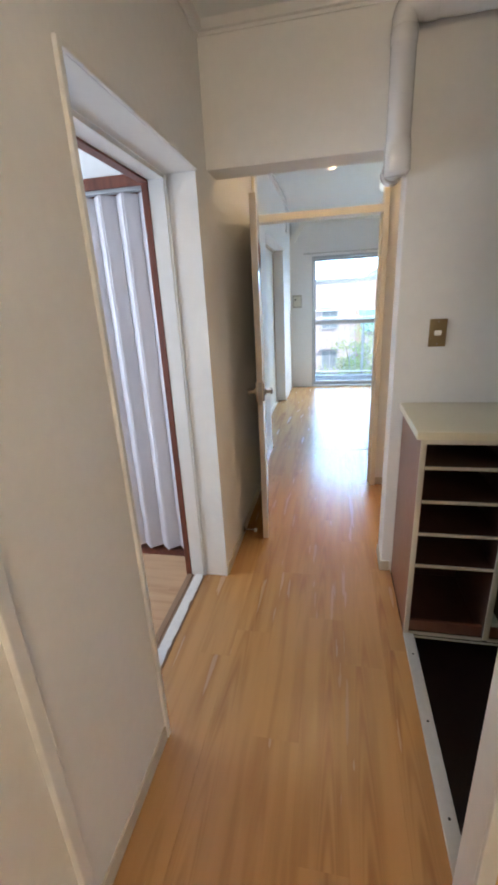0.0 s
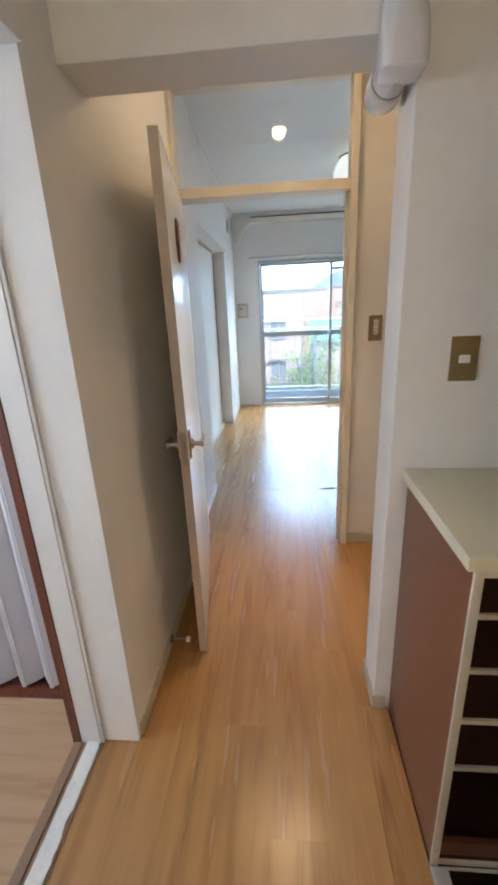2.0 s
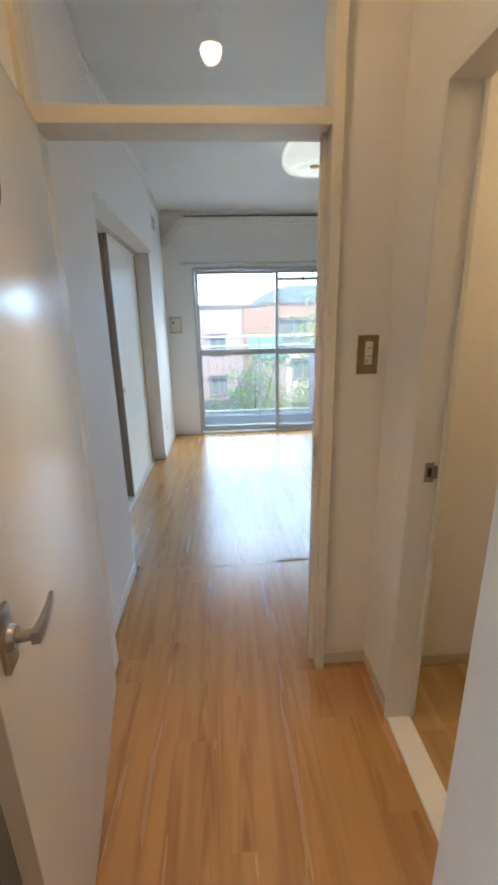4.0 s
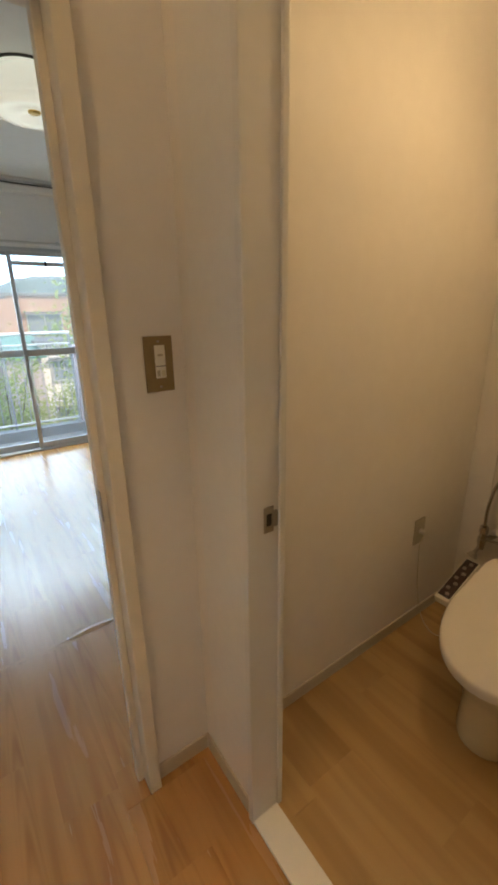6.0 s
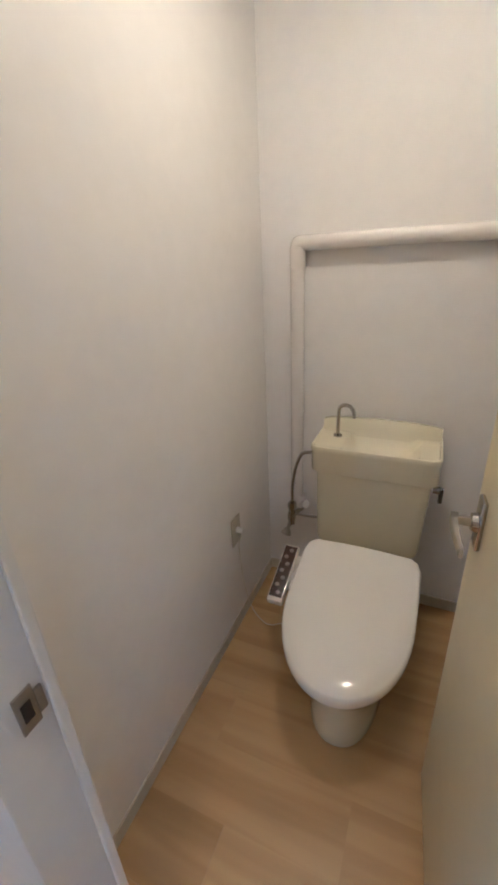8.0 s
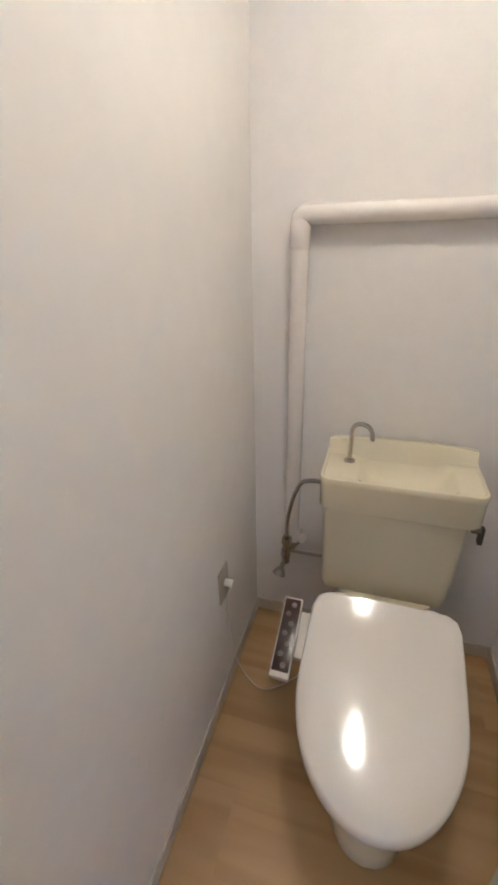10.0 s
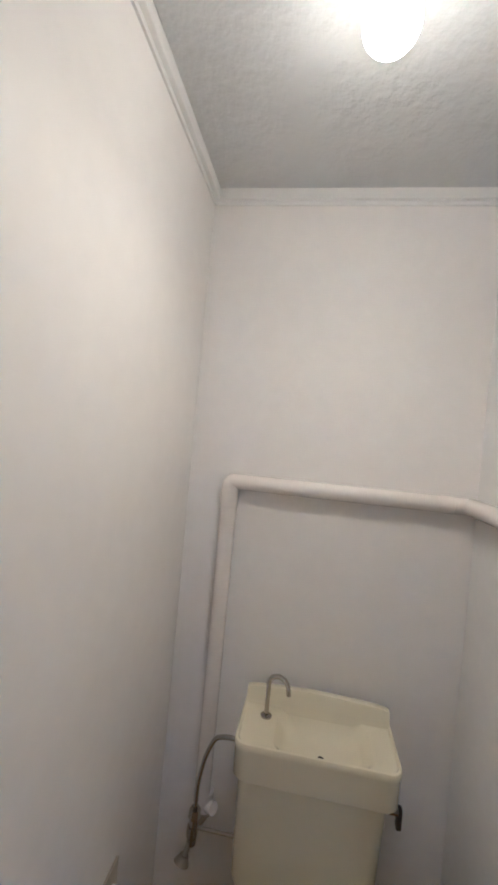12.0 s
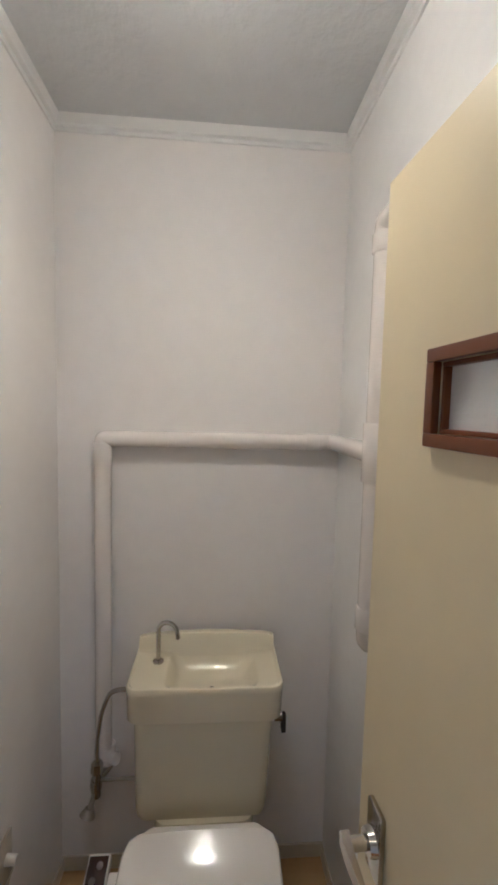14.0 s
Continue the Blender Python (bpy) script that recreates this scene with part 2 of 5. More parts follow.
M_ACCORDION = shader("accordion_vinyl", (0.74, 0.71, 0.74), 0.42, grain=0.06, scale=120, bump=0.15, bump_scale=300)
M_STILE = shader("brown_stile", (0.36, 0.26, 0.19), 0.45, grain=0.12, scale=40)
M_SLIDE = shader("sliding_door_paper", (0.83, 0.80, 0.72), 0.4, grain=0.05, scale=30)
M_GLASS = glass("clear_glass")
M_PANE = glass("veiled_glass")
# translucent share added to the panes to imitate washed-out glare over the view
veil = M_PANE.node_tree.nodes.new("ShaderNodeBsdfTranslucent")
veil.inputs["Color"].default_value = (0.95, 0.95, 0.95, 1)
veil_mix = M_PANE.node_tree.nodes.new("ShaderNodeMixShader")
veil_mix.inputs["Fac"].default_value = 0.035
M_PANE.node_tree.links.new(M_PANE.node_tree.nodes["Principled BSDF"].outputs[0], veil_mix.inputs[1])
M_PANE.node_tree.links.new(veil.outputs[0], veil_mix.inputs[2])
M_PANE.node_tree.links.new(veil_mix.outputs[0], M_PANE.node_tree.nodes["Material Output"].inputs["Surface"])
M_FROST = glass("pebbled_glass", 0.25, (0.95, 0.95, 0.93), 0.5)
M_FROST.node_tree.nodes["Principled BSDF"].inputs["Transmission Weight"].default_value = 0.55
M_BULB = shader("lit_bulb", (1.0, 0.93, 0.80), 0.4, emission=BULB_PASSAGE, emit_colour=(1.0, 0.69, 0.38))
# glow of the added hall lamp, which is never in view
M_FILL_HALL = shader("hall_fill_glass", (0.86, 0.86, 0.84), 0.12, emission=FILL_HALL, emit_colour=(1.0, 0.82, 0.62))
M_BULB_TOILET = shader("lit_toilet_bulb", (1.0, 0.93, 0.80), 0.4, emission=BULB_TOILET, emit_colour=(1.0, 0.73, 0.43))
M_LAMPSHADE = shader("milk_glass", (0.86, 0.88, 0.87), 0.12, emission=LAMP_LIVING, emit_colour=(0.9, 1.0, 0.97), coat=0.5)
M_BRASS = shader("brass", (0.62, 0.42, 0.15), 0.3, 1.0)


# ---- mesh helpers ----
def box(bm, x0, x1, y0, y1, z0, z1, bevel=0.0, m=None):
    """A box between these planes, with rounded edges where bevel is given."""
    vs = [bm.verts.new((x, y, z)) for z in (z0, z1) for x, y in ((x0, y0), (x1, y0), (x1, y1), (x0, y1))]
    fs = [bm.faces.new([vs[i] for i in q]) for q in ((3, 2, 1, 0), (4, 5, 6, 7), (0, 1, 5, 4), (1, 2, 6, 5), (2, 3, 7, 6), (3, 0, 4, 7))]
    if m is not None:
        bmesh.ops.transform(bm, matrix=m, verts=vs)
    if bevel:
        edges = list({e for f in fs for e in f.edges})
        bmesh.ops.bevel(bm, geom=edges, offset=bevel, segments=2, profile=0.6, affect="EDGES")
    return bm


def boxes(*rows, bevel=0.0):
    bm = bmesh.new()
    for r in rows:
        box(bm, *r, bevel=bevel)
    return bm


def loft(bm, rings, cap_start=True, cap_end=True):
    """A skin over rings of equally many points."""
    vr = [[bm.verts.new(p) for p in r] for r in rings]
    n = len(vr[0])
    for a, b in zip(vr, vr[1:]):
        for i in range(n):
            j = (i + 1) % n
            bm.faces.new((a[i], a[j], b[j], b[i]))
    if cap_start:
        bm.faces.new(vr[0][::-1])
    if cap_end:
        bm.faces.new(vr[-1])
    return bm


def rounded(cx, cy, hx, hy, r, z, n=6):
    """A rectangle with rounded corners at height z."""
    pts = []
    for k, (sx, sy) in enumerate(((1, 1), (-1, 1), (-1, -1), (1, -1))):
        for i in range(n + 1):
            a = radians(90 * k + 90 * i / n)
            pts.append((cx + sx * (hx - r) + r * math.cos(a), cy + sy * (hy - r) + r * math.sin(a), z))
    return pts


def circle(c, u, v, r, n=16):
    return [tuple(Vector(c) + r * (math.cos(2 * math.pi * i / n) * Vector(u) + math.sin(2 * math.pi * i / n) * Vector(v))) for i in range(n)]


def rod(bm, a, b, r, r2=None, n=16):
    """A round bar from a to b."""
    a, b = Vector(a), Vector(b)
    w = (b - a).normalized()
    u = w.orthogonal().normalized()
    v = w.cross(u)
    return loft(bm, [circle(a, u, v, r, n), circle(b, u, v, r if r2 is None else r2, n)])


def tube(bm, points, r, bend=0.0, n=14):
    """A pipe along a line of points, its corners rounded by the radius bend."""
    pts = [Vector(p) for p in points]
    line = [pts[0]]
    for p, q, s in zip(pts, pts[1:], pts[2:]):
        if bend:
            d = min(bend, (p - q).length * 0.49, (s - q).length * 0.49)
            a, c = q + (p - q).normalized() * d, q + (s - q).normalized() * d
            for i in range(9):
                k = i / 8
                line.append((1 - k) ** 2 * a + 2 * k * (1 - k) * q + k * k * c)
        else:
            line.append(q)
    line.append(pts[-1])
    w = (line[1] - line[0]).normalized()
    u = w.orthogonal().normalized()
    rings = []
    for i, p in enumerate(line):
        w = (line[min(i + 1, len(line) - 1)] - line[max(i - 1, 0)]).normalized()
        u = (u - u.dot(w) * w).normalized()
        rings.append(circle(p, u, w.cross(u), r, n))
    return loft(bm, rings)


def lathe(bm, profile, c=(0, 0, 0), n=32, m=None):
    """A turned body: profile of (radius, height) about the upright through c."""
    rings = [[(c[0] + r * math.cos(2 * math.pi * i / n), c[1] + r * math.sin(2 * math.pi * i / n), c[2] + z) for i in range(n)] for r, z in profile]
    before = set(bm.verts)
    loft(bm, rings)
    if m is not None:
        bmesh.ops.transform(bm, matrix=m, verts=[v for v in bm.verts if v not in before])
    return bm


def smooth_by_angle(me, degrees=40):
    """Round what is round, and keep hard edges hard."""
    me.polygons.foreach_set("use_smooth", [True] * len(me.polygons))
    me.set_sharp_from_angle(angle=radians(degrees))


def part(name, bm, material, parent=None, label="", smooth=True):
    """One mesh object, under a thing or a part where one is given."""
    bmesh.ops.recalc_face_normals(bm, faces=bm.faces)
    me = bpy.data.meshes.new(name)
    bm.to_mesh(me)
    bm.free()
    me.materials.append(material)
    if smooth:
        smooth_by_angle(me)
    ob = new(name, me)
    if parent is not None:
        ob.parent = parent
        if parent.parent is None:
            ob.matrix_parent_inverse = parent.matrix_basis.inverted()
    return tagged(ob, label)


def thing(name, label, category, at=(0, 0, 0), group="", kind=""):
    """An empty at a thing's base, which parents its parts."""
    ob = new(name)
    ob.empty_display_size = 0.05
    ob.matrix_basis = Matrix.Translation(at)
    return tagged(ob, label, category, group, kind)


def structure(name, bm, material, label="", category="", smooth=False):
    return tagged(part(name, bm, material, None, smooth=smooth), label, category or name.split("_")[0], kind="structure")


# ---- the large structure ----
HALL_TOP, TOILET_TOP, LIVING_TOP = 2.54, 2.515, 2.67

structure("wall_hall_west", boxes((-0.64, -0.505, -1.3, 0.975, 0, HALL_TOP), (-0.64, -0.505, 0.975, 1.88, 1.99, HALL_TOP), (-0.64, -0.505, 1.88, 3.17, 0, HALL_TOP)), M_WALL, "white papered hall wall with a doorway to the washroom")
structure("wall_hall_north", boxes((-0.505, 0.3478, 2.05, 2.215, 2.03, HALL_TOP), (0.348, 2.3, 2.05, 2.214, -0.2, HALL_TOP), (0.62, 2.3, 2.2142, 2.222, 0, HALL_TOP), bevel=0.002), M_WALL, "white papered wall and beam above the passage")
structure("wall_hall_south", boxes((-0.64, 2.3, -1.42, -1.3, -0.2, HALL_TOP)), M_WALL, "plain white wall behind the hall")
structure("wall_hall_east", boxes((1.75, 1.87, -1.3, 2.05, -0.2, HALL_TOP)), M_WALL, "plain white wall beside the entrance")
structure("wall_entrance", boxes((0.43, 1.75, 0.62, 0.70, -0.2, HALL_TOP), (0.405, 0.43, 0.62, 0.70, 0.0, HALL_TOP)), M_MUSTARD, "mustard painted wall beside the sunken entrance")
structure("wall_toilet_west", boxes((0.60, 0.675, 2.2155, 2.30, 0, HALL_TOP), (0.60, 0.675, 2.935, 3.152, 0, HALL_TOP), (0.60, 0.675, 2.30, 2.935, 2.0, HALL_TOP)), M_WALL, "white papered wall with the toilet doorway")
structure("wall_toilet_north", boxes((0.41, 0.60, 3.20, 3.30, 0, LIVING_TOP), (0.60, 2.3, 3.152, 3.30, 0, LIVING_TOP)), M_WALL_TOILET, "white papered wall between the toilet and living room")
structure("wall_toilet_east", boxes((2.065, 2.3, 2.222, 3.152, 0, HALL_TOP)), M_WALL_TOILET, "white papered wall behind the toilet tank")
structure("wall_living_west", boxes((-0.66, -0.547, 3.30, 3.99, 0, LIVING_TOP), (-0.92, -0.66, 3.88, 3.99, 0, LIVING_TOP), (-0.92, -0.60, 3.99, 6.11, 2.09, LIVING_TOP), (-0.66, -0.52, 3.17, 3.30, 0, LIVING_TOP)), M_WALL, "white papered wall with a wide sliding-door opening")
structure("wall_living_pier", boxes((-0.95, -0.635, 6.11, 7.11, 0, LIVING_TOP), bevel=0.003), M_WALL, "white papered pier beside the balcony window", "wall")
structure("wall_living_north", boxes((-3.6, -2.75, 7.11, 7.25, -0.3, LIVING_TOP), (-1.15, -0.29, 7.11, 7.25, -0.3, LIVING_TOP), (-2.75, -1.15, 7.11, 7.25, 2.07, LIVING_TOP), (-0.29, 1.73, 7.11, 7.25, 2.07, LIVING_TOP), (1.73, 2.5, 7.11, 7.25, -0.3, LIVING_TOP), (-2.75, -1.15, 7.11, 7.25, -0.3, -0.02), (-0.29, 1.73, 7.11, 7.25, -0.3, -0.02)), M_WALL, "white papered wall round the balcony windows")
structure("wall_living_east", boxes((2.3, 2.42, 3.30, 7.11, 0, LIVING_TOP)), M_WALL, "plain white living room wall")
structure("wall_side_room", boxes((-3.6, -3.48, 3.9, 7.11, 0, LIVING_TOP), (-3.48, -0.92, 3.78, 3.90, 0, LIVING_TOP)), M_WALL, "plain white walls of the side room")
structure("wall_transom_head", boxes((-0.52, 0.41, 3.18, 3.28, 2.50, LIVING_TOP)), M_WALL, "white strip of wall above the transom", "wall")
structure("wall_washroom", boxes((-2.45, -2.35, 0.70, 0.85, 0, 2.4), (-2.45, -2.35, 1.85, 2.1, 0, 2.4), (-2.45, -2.35, 0.85, 1.85, 0, 0.95), (-2.45, -2.35, 0.85, 1.85, 1.95, 2.4), (-2.45, -0.64, 0.60, 0.70, 0, 2.4), (-2.45, -0.64, 2.045, 2.11, 2.05, 2.4), (-2.45, -1.75, 2.045, 2.11, 0, 2.05), (-0.80, -0.64, 2.045, 2.11, 0, 2.05)), M_WALL, "white washroom walls with a small window and closet opening")
structure("ceiling_hall", boxes((-0.64, 1.87, -1.42, 2.05, HALL_TOP, 2.7), (-0.64, 0.60, 2.05, 3.18, HALL_TOP, 2.7)), M_CEIL, "white painted hall ceiling")
structure("ceiling_toilet", boxes((0.60, 2.3, 2.05, 3.152, TOILET_TOP, 2.7)), M_CEIL_OLD, "grey painted toilet ceiling with lumpy old paint")
structure("ceiling_living", boxes((-3.6, 2.42, 3.17, 7.25, LIVING_TOP, 2.8)), M_CEIL, "white painted living room ceiling")
structure("ceiling_washroom", boxes((-2.45, -0.64, 0.60, 3.0, 2.4, 2.5)), M_CEIL, "white washroom ceiling")
structure("ground_slab", boxes((-3.6, 0.42, -1.42, 7.25, -0.3, -0.012), (0.42, 2.42, 2.05, 7.25, -0.3, -0.0121), (0.42, 1.87, -1.42, 0.66, -0.3, -0.012)), M_UNDER, "subfloor under the boards", "floor")
structure("floor_genkan", boxes((0.42, 1.87, 0.62, 2.06, -0.3, -0.17)), M_TILE, "dark brown sunken entrance floor", "floor")


# ---- baseboards and trims ----
def runs(*rows):
    """Baseboard runs, each with a rounded top edge."""
    bm = bmesh.new()
    for r in rows:
        box(bm, *r, bevel=0.003)
    return bm


structure("baseboard_hall", runs((-0.505, -0.497, 0.50, 0.955, 0, 0.06), (-0.505, -0.497, 1.90, 3.165, 0, 0.06), (0.340, 0.348, 2.042, 2.215, 0, 0.06), (0.3485, 0.39, 2.042, 2.05, 0, 0.06), (0.592, 0.60, 2.95, 3.20, 0, 0.06), (0.415, 0.60, 3.192, 3.20, 0, 0.06)), M_BASE, "beige vinyl baseboard along the hall", "baseboard")
structure("baseboard_toilet", runs((0.68, 2.065, 3.145, 3.152, 0, 0.055), (2.058, 2.065, 2.222, 3.145, 0, 0.055), (0.68, 2.058, 2.222, 2.229, 0, 0.055)), M_BASE, "beige vinyl baseboard round the toilet room", "baseboard")
structure("baseboard_living", runs((-0.547, -0.540, 3.31, 3.99, 0, 0.06), (-0.795, -0.635, 6.102, 6.11, 0, 0.06), (-0.635, -0.627, 6.102, 7.11, 0, 0.06), (-0.627, -0.30, 7.102, 7.11, 0, 0.06)), M_TRIM, "white baseboard in the living room", "baseboard")


def moulding(bm, a, b, z, side, h=0.05, d=0.028):
    """A stepped ceiling moulding from a to b below the height z, out from its wall towards side."""
    (x0, y0), (x1, y1), (sx, sy) = a, b, side
    prof = ((0, 0), (d, 0), (d, -0.70 * h), (0.9 * d, -0.74 * h), (0.35 * d, -0.76 * h), (0.3 * d, -h), (0, -h))
    loft(bm, [[(x + sx * p, y + sy * p, z + q) for p, q in prof] for x, y in ((x0, y0), (x1, y1))])
    return bm


bm = bmesh.new()
moulding(bm, (0.675, 3.152), (2.065, 3.152), TOILET_TOP, (0, -1), 0.046, 0.022)
moulding(bm, (2.065, 3.152), (2.065, 2.222), TOILET_TOP, (-1, 0), 0.046, 0.022)
moulding(bm, (2.065, 2.222), (0.675, 2.222), TOILET_TOP, (0, 1), 0.046, 0.022)
structure("trim_toilet_ceiling", bm, M_TRIM, "white stepped moulding round the toilet ceiling", "trim")
bm = bmesh.new()
moulding(bm, (-0.505, -1.3), (-0.505, 2.05), HALL_TOP, (1, 0), 0.045)
moulding(bm, (-0.505, 2.05), (1.75, 2.05), HALL_TOP, (0, -1), 0.045)
structure("trim_hall_ceiling", bm, M_TRIM, "white moulding round the hall ceiling", "trim")
bm = bmesh.new()
moulding(bm, (-0.635, 7.11), (2.3, 7.11), LIVING_TOP, (0, -1), 0.04)
moulding(bm, (-0.635, 6.11), (-0.635, 7.11), LIVING_TOP, (1, 0), 0.04)
moulding(bm, (-0.60, 4.01), (-0.60, 6.11), LIVING_TOP, (1, 0), 0.04)
structure("trim_living_ceiling", bm, M_TRIM, "white moulding along the living room ceiling", "trim")
structure("trim_hall_strip", boxes((-0.505, -0.487, 0.470, 0.502, 0, HALL_TOP), bevel=0.004), M_TRIM, "white upright strip on the hall wall", "trim")
structure("trim_entrance_edge", boxes((0.393, 0.43, 0.607, 0.62, 0, 2.4), (0.393, 0.405, 0.62, 0.712, 0, 2.4), bevel=0.003), M_TRIM, "cream casing on the entrance wall's edge", "trim")
structure("trim_genkan_edge", boxes((0.400, 0.445, 0.713, 1.58, -0.004, 0.008), (0.440, 0.446, 0.713, 1.58, -0.17, -0.004), bevel=0.002), M_ALU_TRIM, "worn aluminium nosing along the entrance step", "trim")
for y in (0.86, 1.16, 1.46):
    part("screw", lathe(bmesh.new(), ((0.0045, 0), (0.0045, 0.0015), (0.002, 0.0025)), (0.423, y, 0.0075), 10), M_DARK, bpy.data.objects["trim_genkan_edge"], "dark countersunk screw")

# washroom doorway: thin casing, white frame, brown inner frame, chipped sill
structure("trim_washroom_casing", boxes((-0.505, -0.493, 0.957, 0.975, 0, 2.004), (-0.505, -0.493, 0.975, 1.88, 1.99, 2.004), bevel=0.003), M_TRIM, "thin white casing round the washroom doorway", "trim")
structure("door_frame_washroom", boxes((-0.712, -0.6405, 1.865, 1.895, 0, 1.99), (-0.712, -0.6405, 0.95, 0.985, 0, 1.99), (-0.712, -0.6405, 0.985, 1.865, 1.972, 1.99), (-0.64, -0.63, 1.868, 1.8795, 0, 1.985), bevel=0.002), M_TRIM, "white painted frame of the washroom doorway", "trim")
structure("door_lining_washroom", boxes((-0.743, -0.7125, 1.862, 1.89, 0, 1.995), (-0.752, -0.7125, 0.955, 0.985, 0, 1.995), (-0.752, -0.7125, 0.985, 1.862, 1.965, 1.995), bevel=0.002), M_BROWN, "dark brown stained lining of the washroom doorway", "trim")
bm = bmesh.new()
n = 90
edge = [(-0.641 + 0.003 * noise.noise((i * 0.9, 3.1, 0.2)) - 0.012 * max(0, noise.noise((i * 0.16, 9.0, 1.0)) + 0.25 * noise.noise((i * 0.7, 2.0, 5.0))), 0.985 + 0.88 * i / n) for i in range(n + 1)]
loft(bm, [[(-0.690 + 0.002 * noise.noise((y * 30, 1.0, 7.0)), y, 0.0), (x, y, 0.0), (x, y, 0.0085), (-0.690 + 0.002 * noise.noise((y * 30, 1.0, 7.0)), y, 0.0085)] for x, y in edge])
structure("sill_washroom", bm, M_CHIPPED, "chipped white painted door sill", "sill")
structure("sill_washroom_brown", boxes((-0.735, -0.7035, 0.985, 1.862, 0, 0.010), (-0.7033, -0.6335, 0.985, 1.862, 0, 0.0045), bevel=0.002), wood("grey_brown_wood", (0.30, 0.19, 0.12), (0.17, 0.10, 0.06), 0.5, "Y"), "bare grey-brown wood of the door sill", "sill")

# closet behind the accordion door
structure("wall_closet", boxes((-1.85, -1.75, 2.11, 2.9, 0, 2.4), (-0.80, -0.66, 2.11, 2.9, 0, 2.4), (-1.85, -0.66, 2.9, 2.98, 0, 2.4)), M_BROWN, "dark brown wooden closet lining")
structure("trim_closet_head", boxes((-1.75, -0.80, 2.03, 2.0445, 2.0, 2.05), (-0.80, -0.765, 2.03, 2.0445, 0, 2.05), (-1.75, -0.80, 2.03, 2.10, -0.008, 0.006), bevel=0.002), M_BROWN, "dark brown frame of the closet opening", "trim")
shelf = thing("closet_shelf", "brown closet shelf with a pale wooden front edge", "shelf", (-1.3, 2.5, 0.66))
part("board", boxes((-1.749, -0.801, 2.30, 2.899, 0.665, 0.69)), M_BROWN, shelf)
part("front_rail", boxes((-1.749, -0.801, 2.27, 2.2995, 0.635, 0.692), bevel=0.003), wood("pale_rail_wood", (0.50, 0.30, 0.14), (0.36, 0.19, 0.08), 0.5, "X"), shelf, "pale wooden front rail")
part("lower_floor", boxes((-1.749, -0.801, 2.30, 2.899, 0.09, 0.11)), M_BROWN, shelf)


# accordion door
def accordion_door():
    t = thing("accordion_door", "pale lilac-white vinyl accordion door, half folded open", "door", (-0.99, 2.07, 0.0))
    n, x0, x1 = 6, -0.812, -1.165
    for i in range(n):
        xa, xb = x0 + (x1 - x0) * i / n, x0 + (x1 - x0) * (i + 1) / n
        ya, yb = (2.116, 2.064) if i % 2 else (2.064, 2.116)
        d = Vector((xb - xa, yb - ya, 0))
        nrm = Vector((-d.y, d.x, 0)).normalized() * 0.003
        bm = bmesh.new()
        ring = []
        for k, q in ((0.05, 1), (0.5, 2.0), (0.95, 1), (0.95, -1), (0.5, -2.0), (0.05, -1)):
            p = Vector((xa, ya, 0)) + d * k + nrm * q
            ring.append((p.x, p.y))
        loft(bm, [[(x, y, z) for x, y in ring] for z in (0.022, 1.985)])
        part("panel", bm, M_ACCORDION, t)
        # a flat hinge strip with a groove down its middle
        bm = bmesh.new()
        side = 1 if yb > 2.09 else -1
        for a in (-0.0085, 0.001):
            box(bm, xb + a, xb + a + 0.0075, min(yb, yb + side * 0.004), max(yb, yb + side * 0.004), 0.020, 1.986, bevel=0.001)
        part("hinge_strip", bm, M_ACCORDION, t)
    lead = part("lead_post", boxes((-1.222, -1.170, 2.056, 2.082, 0.02, 1.988), bevel=0.004), M_ACCORDION, t)
    part("handle", boxes((-1.208, -1.190, 2.046, 2.0555, 0.92, 1.06), bevel=0.003), M_PLASTIC, lead, "white moulded grip")
    part("rail", boxes((-1.749, -0.805, 2.06, 2.10, 1.989, 2.008)), M_ALU, t, "aluminium head rail")


accordion_door()


# ---- living room door with its frame and transom ----
structure("door_frame_living", boxes((0.375, 0.411, 3.168, 3.292, 0, 2.50), (-0.521, -0.485, 3.168, 3.292, 0, 2.50), (-0.485, 0.375, 3.168, 3.292, 1.985, 2.03), (-0.485, 0.375, 3.168, 3.292, 2.462, 2.50), (0.357, 0.375, 3.225, 3.255, 0, 1.985), bevel=0.003), M_TRIM_CREAM, "cream painted living room door frame with a transom bar", "trim")
bm = boxes((-0.485, 0.375, 3.228, 3.233, 2.03, 2.462))
transom = structure("window_transom", bm, M_GLASS, "clear glass transom pane above the living room door", "window")
transom.visible_shadow = False
bm = boxes((0.353, 0.3565, 3.20, 3.222, 0.95, 1.03), bevel=0.002)
part("strike_plate", bm, M_STEEL, bpy.data.objects["door_frame_living"], "dark steel strike plate")


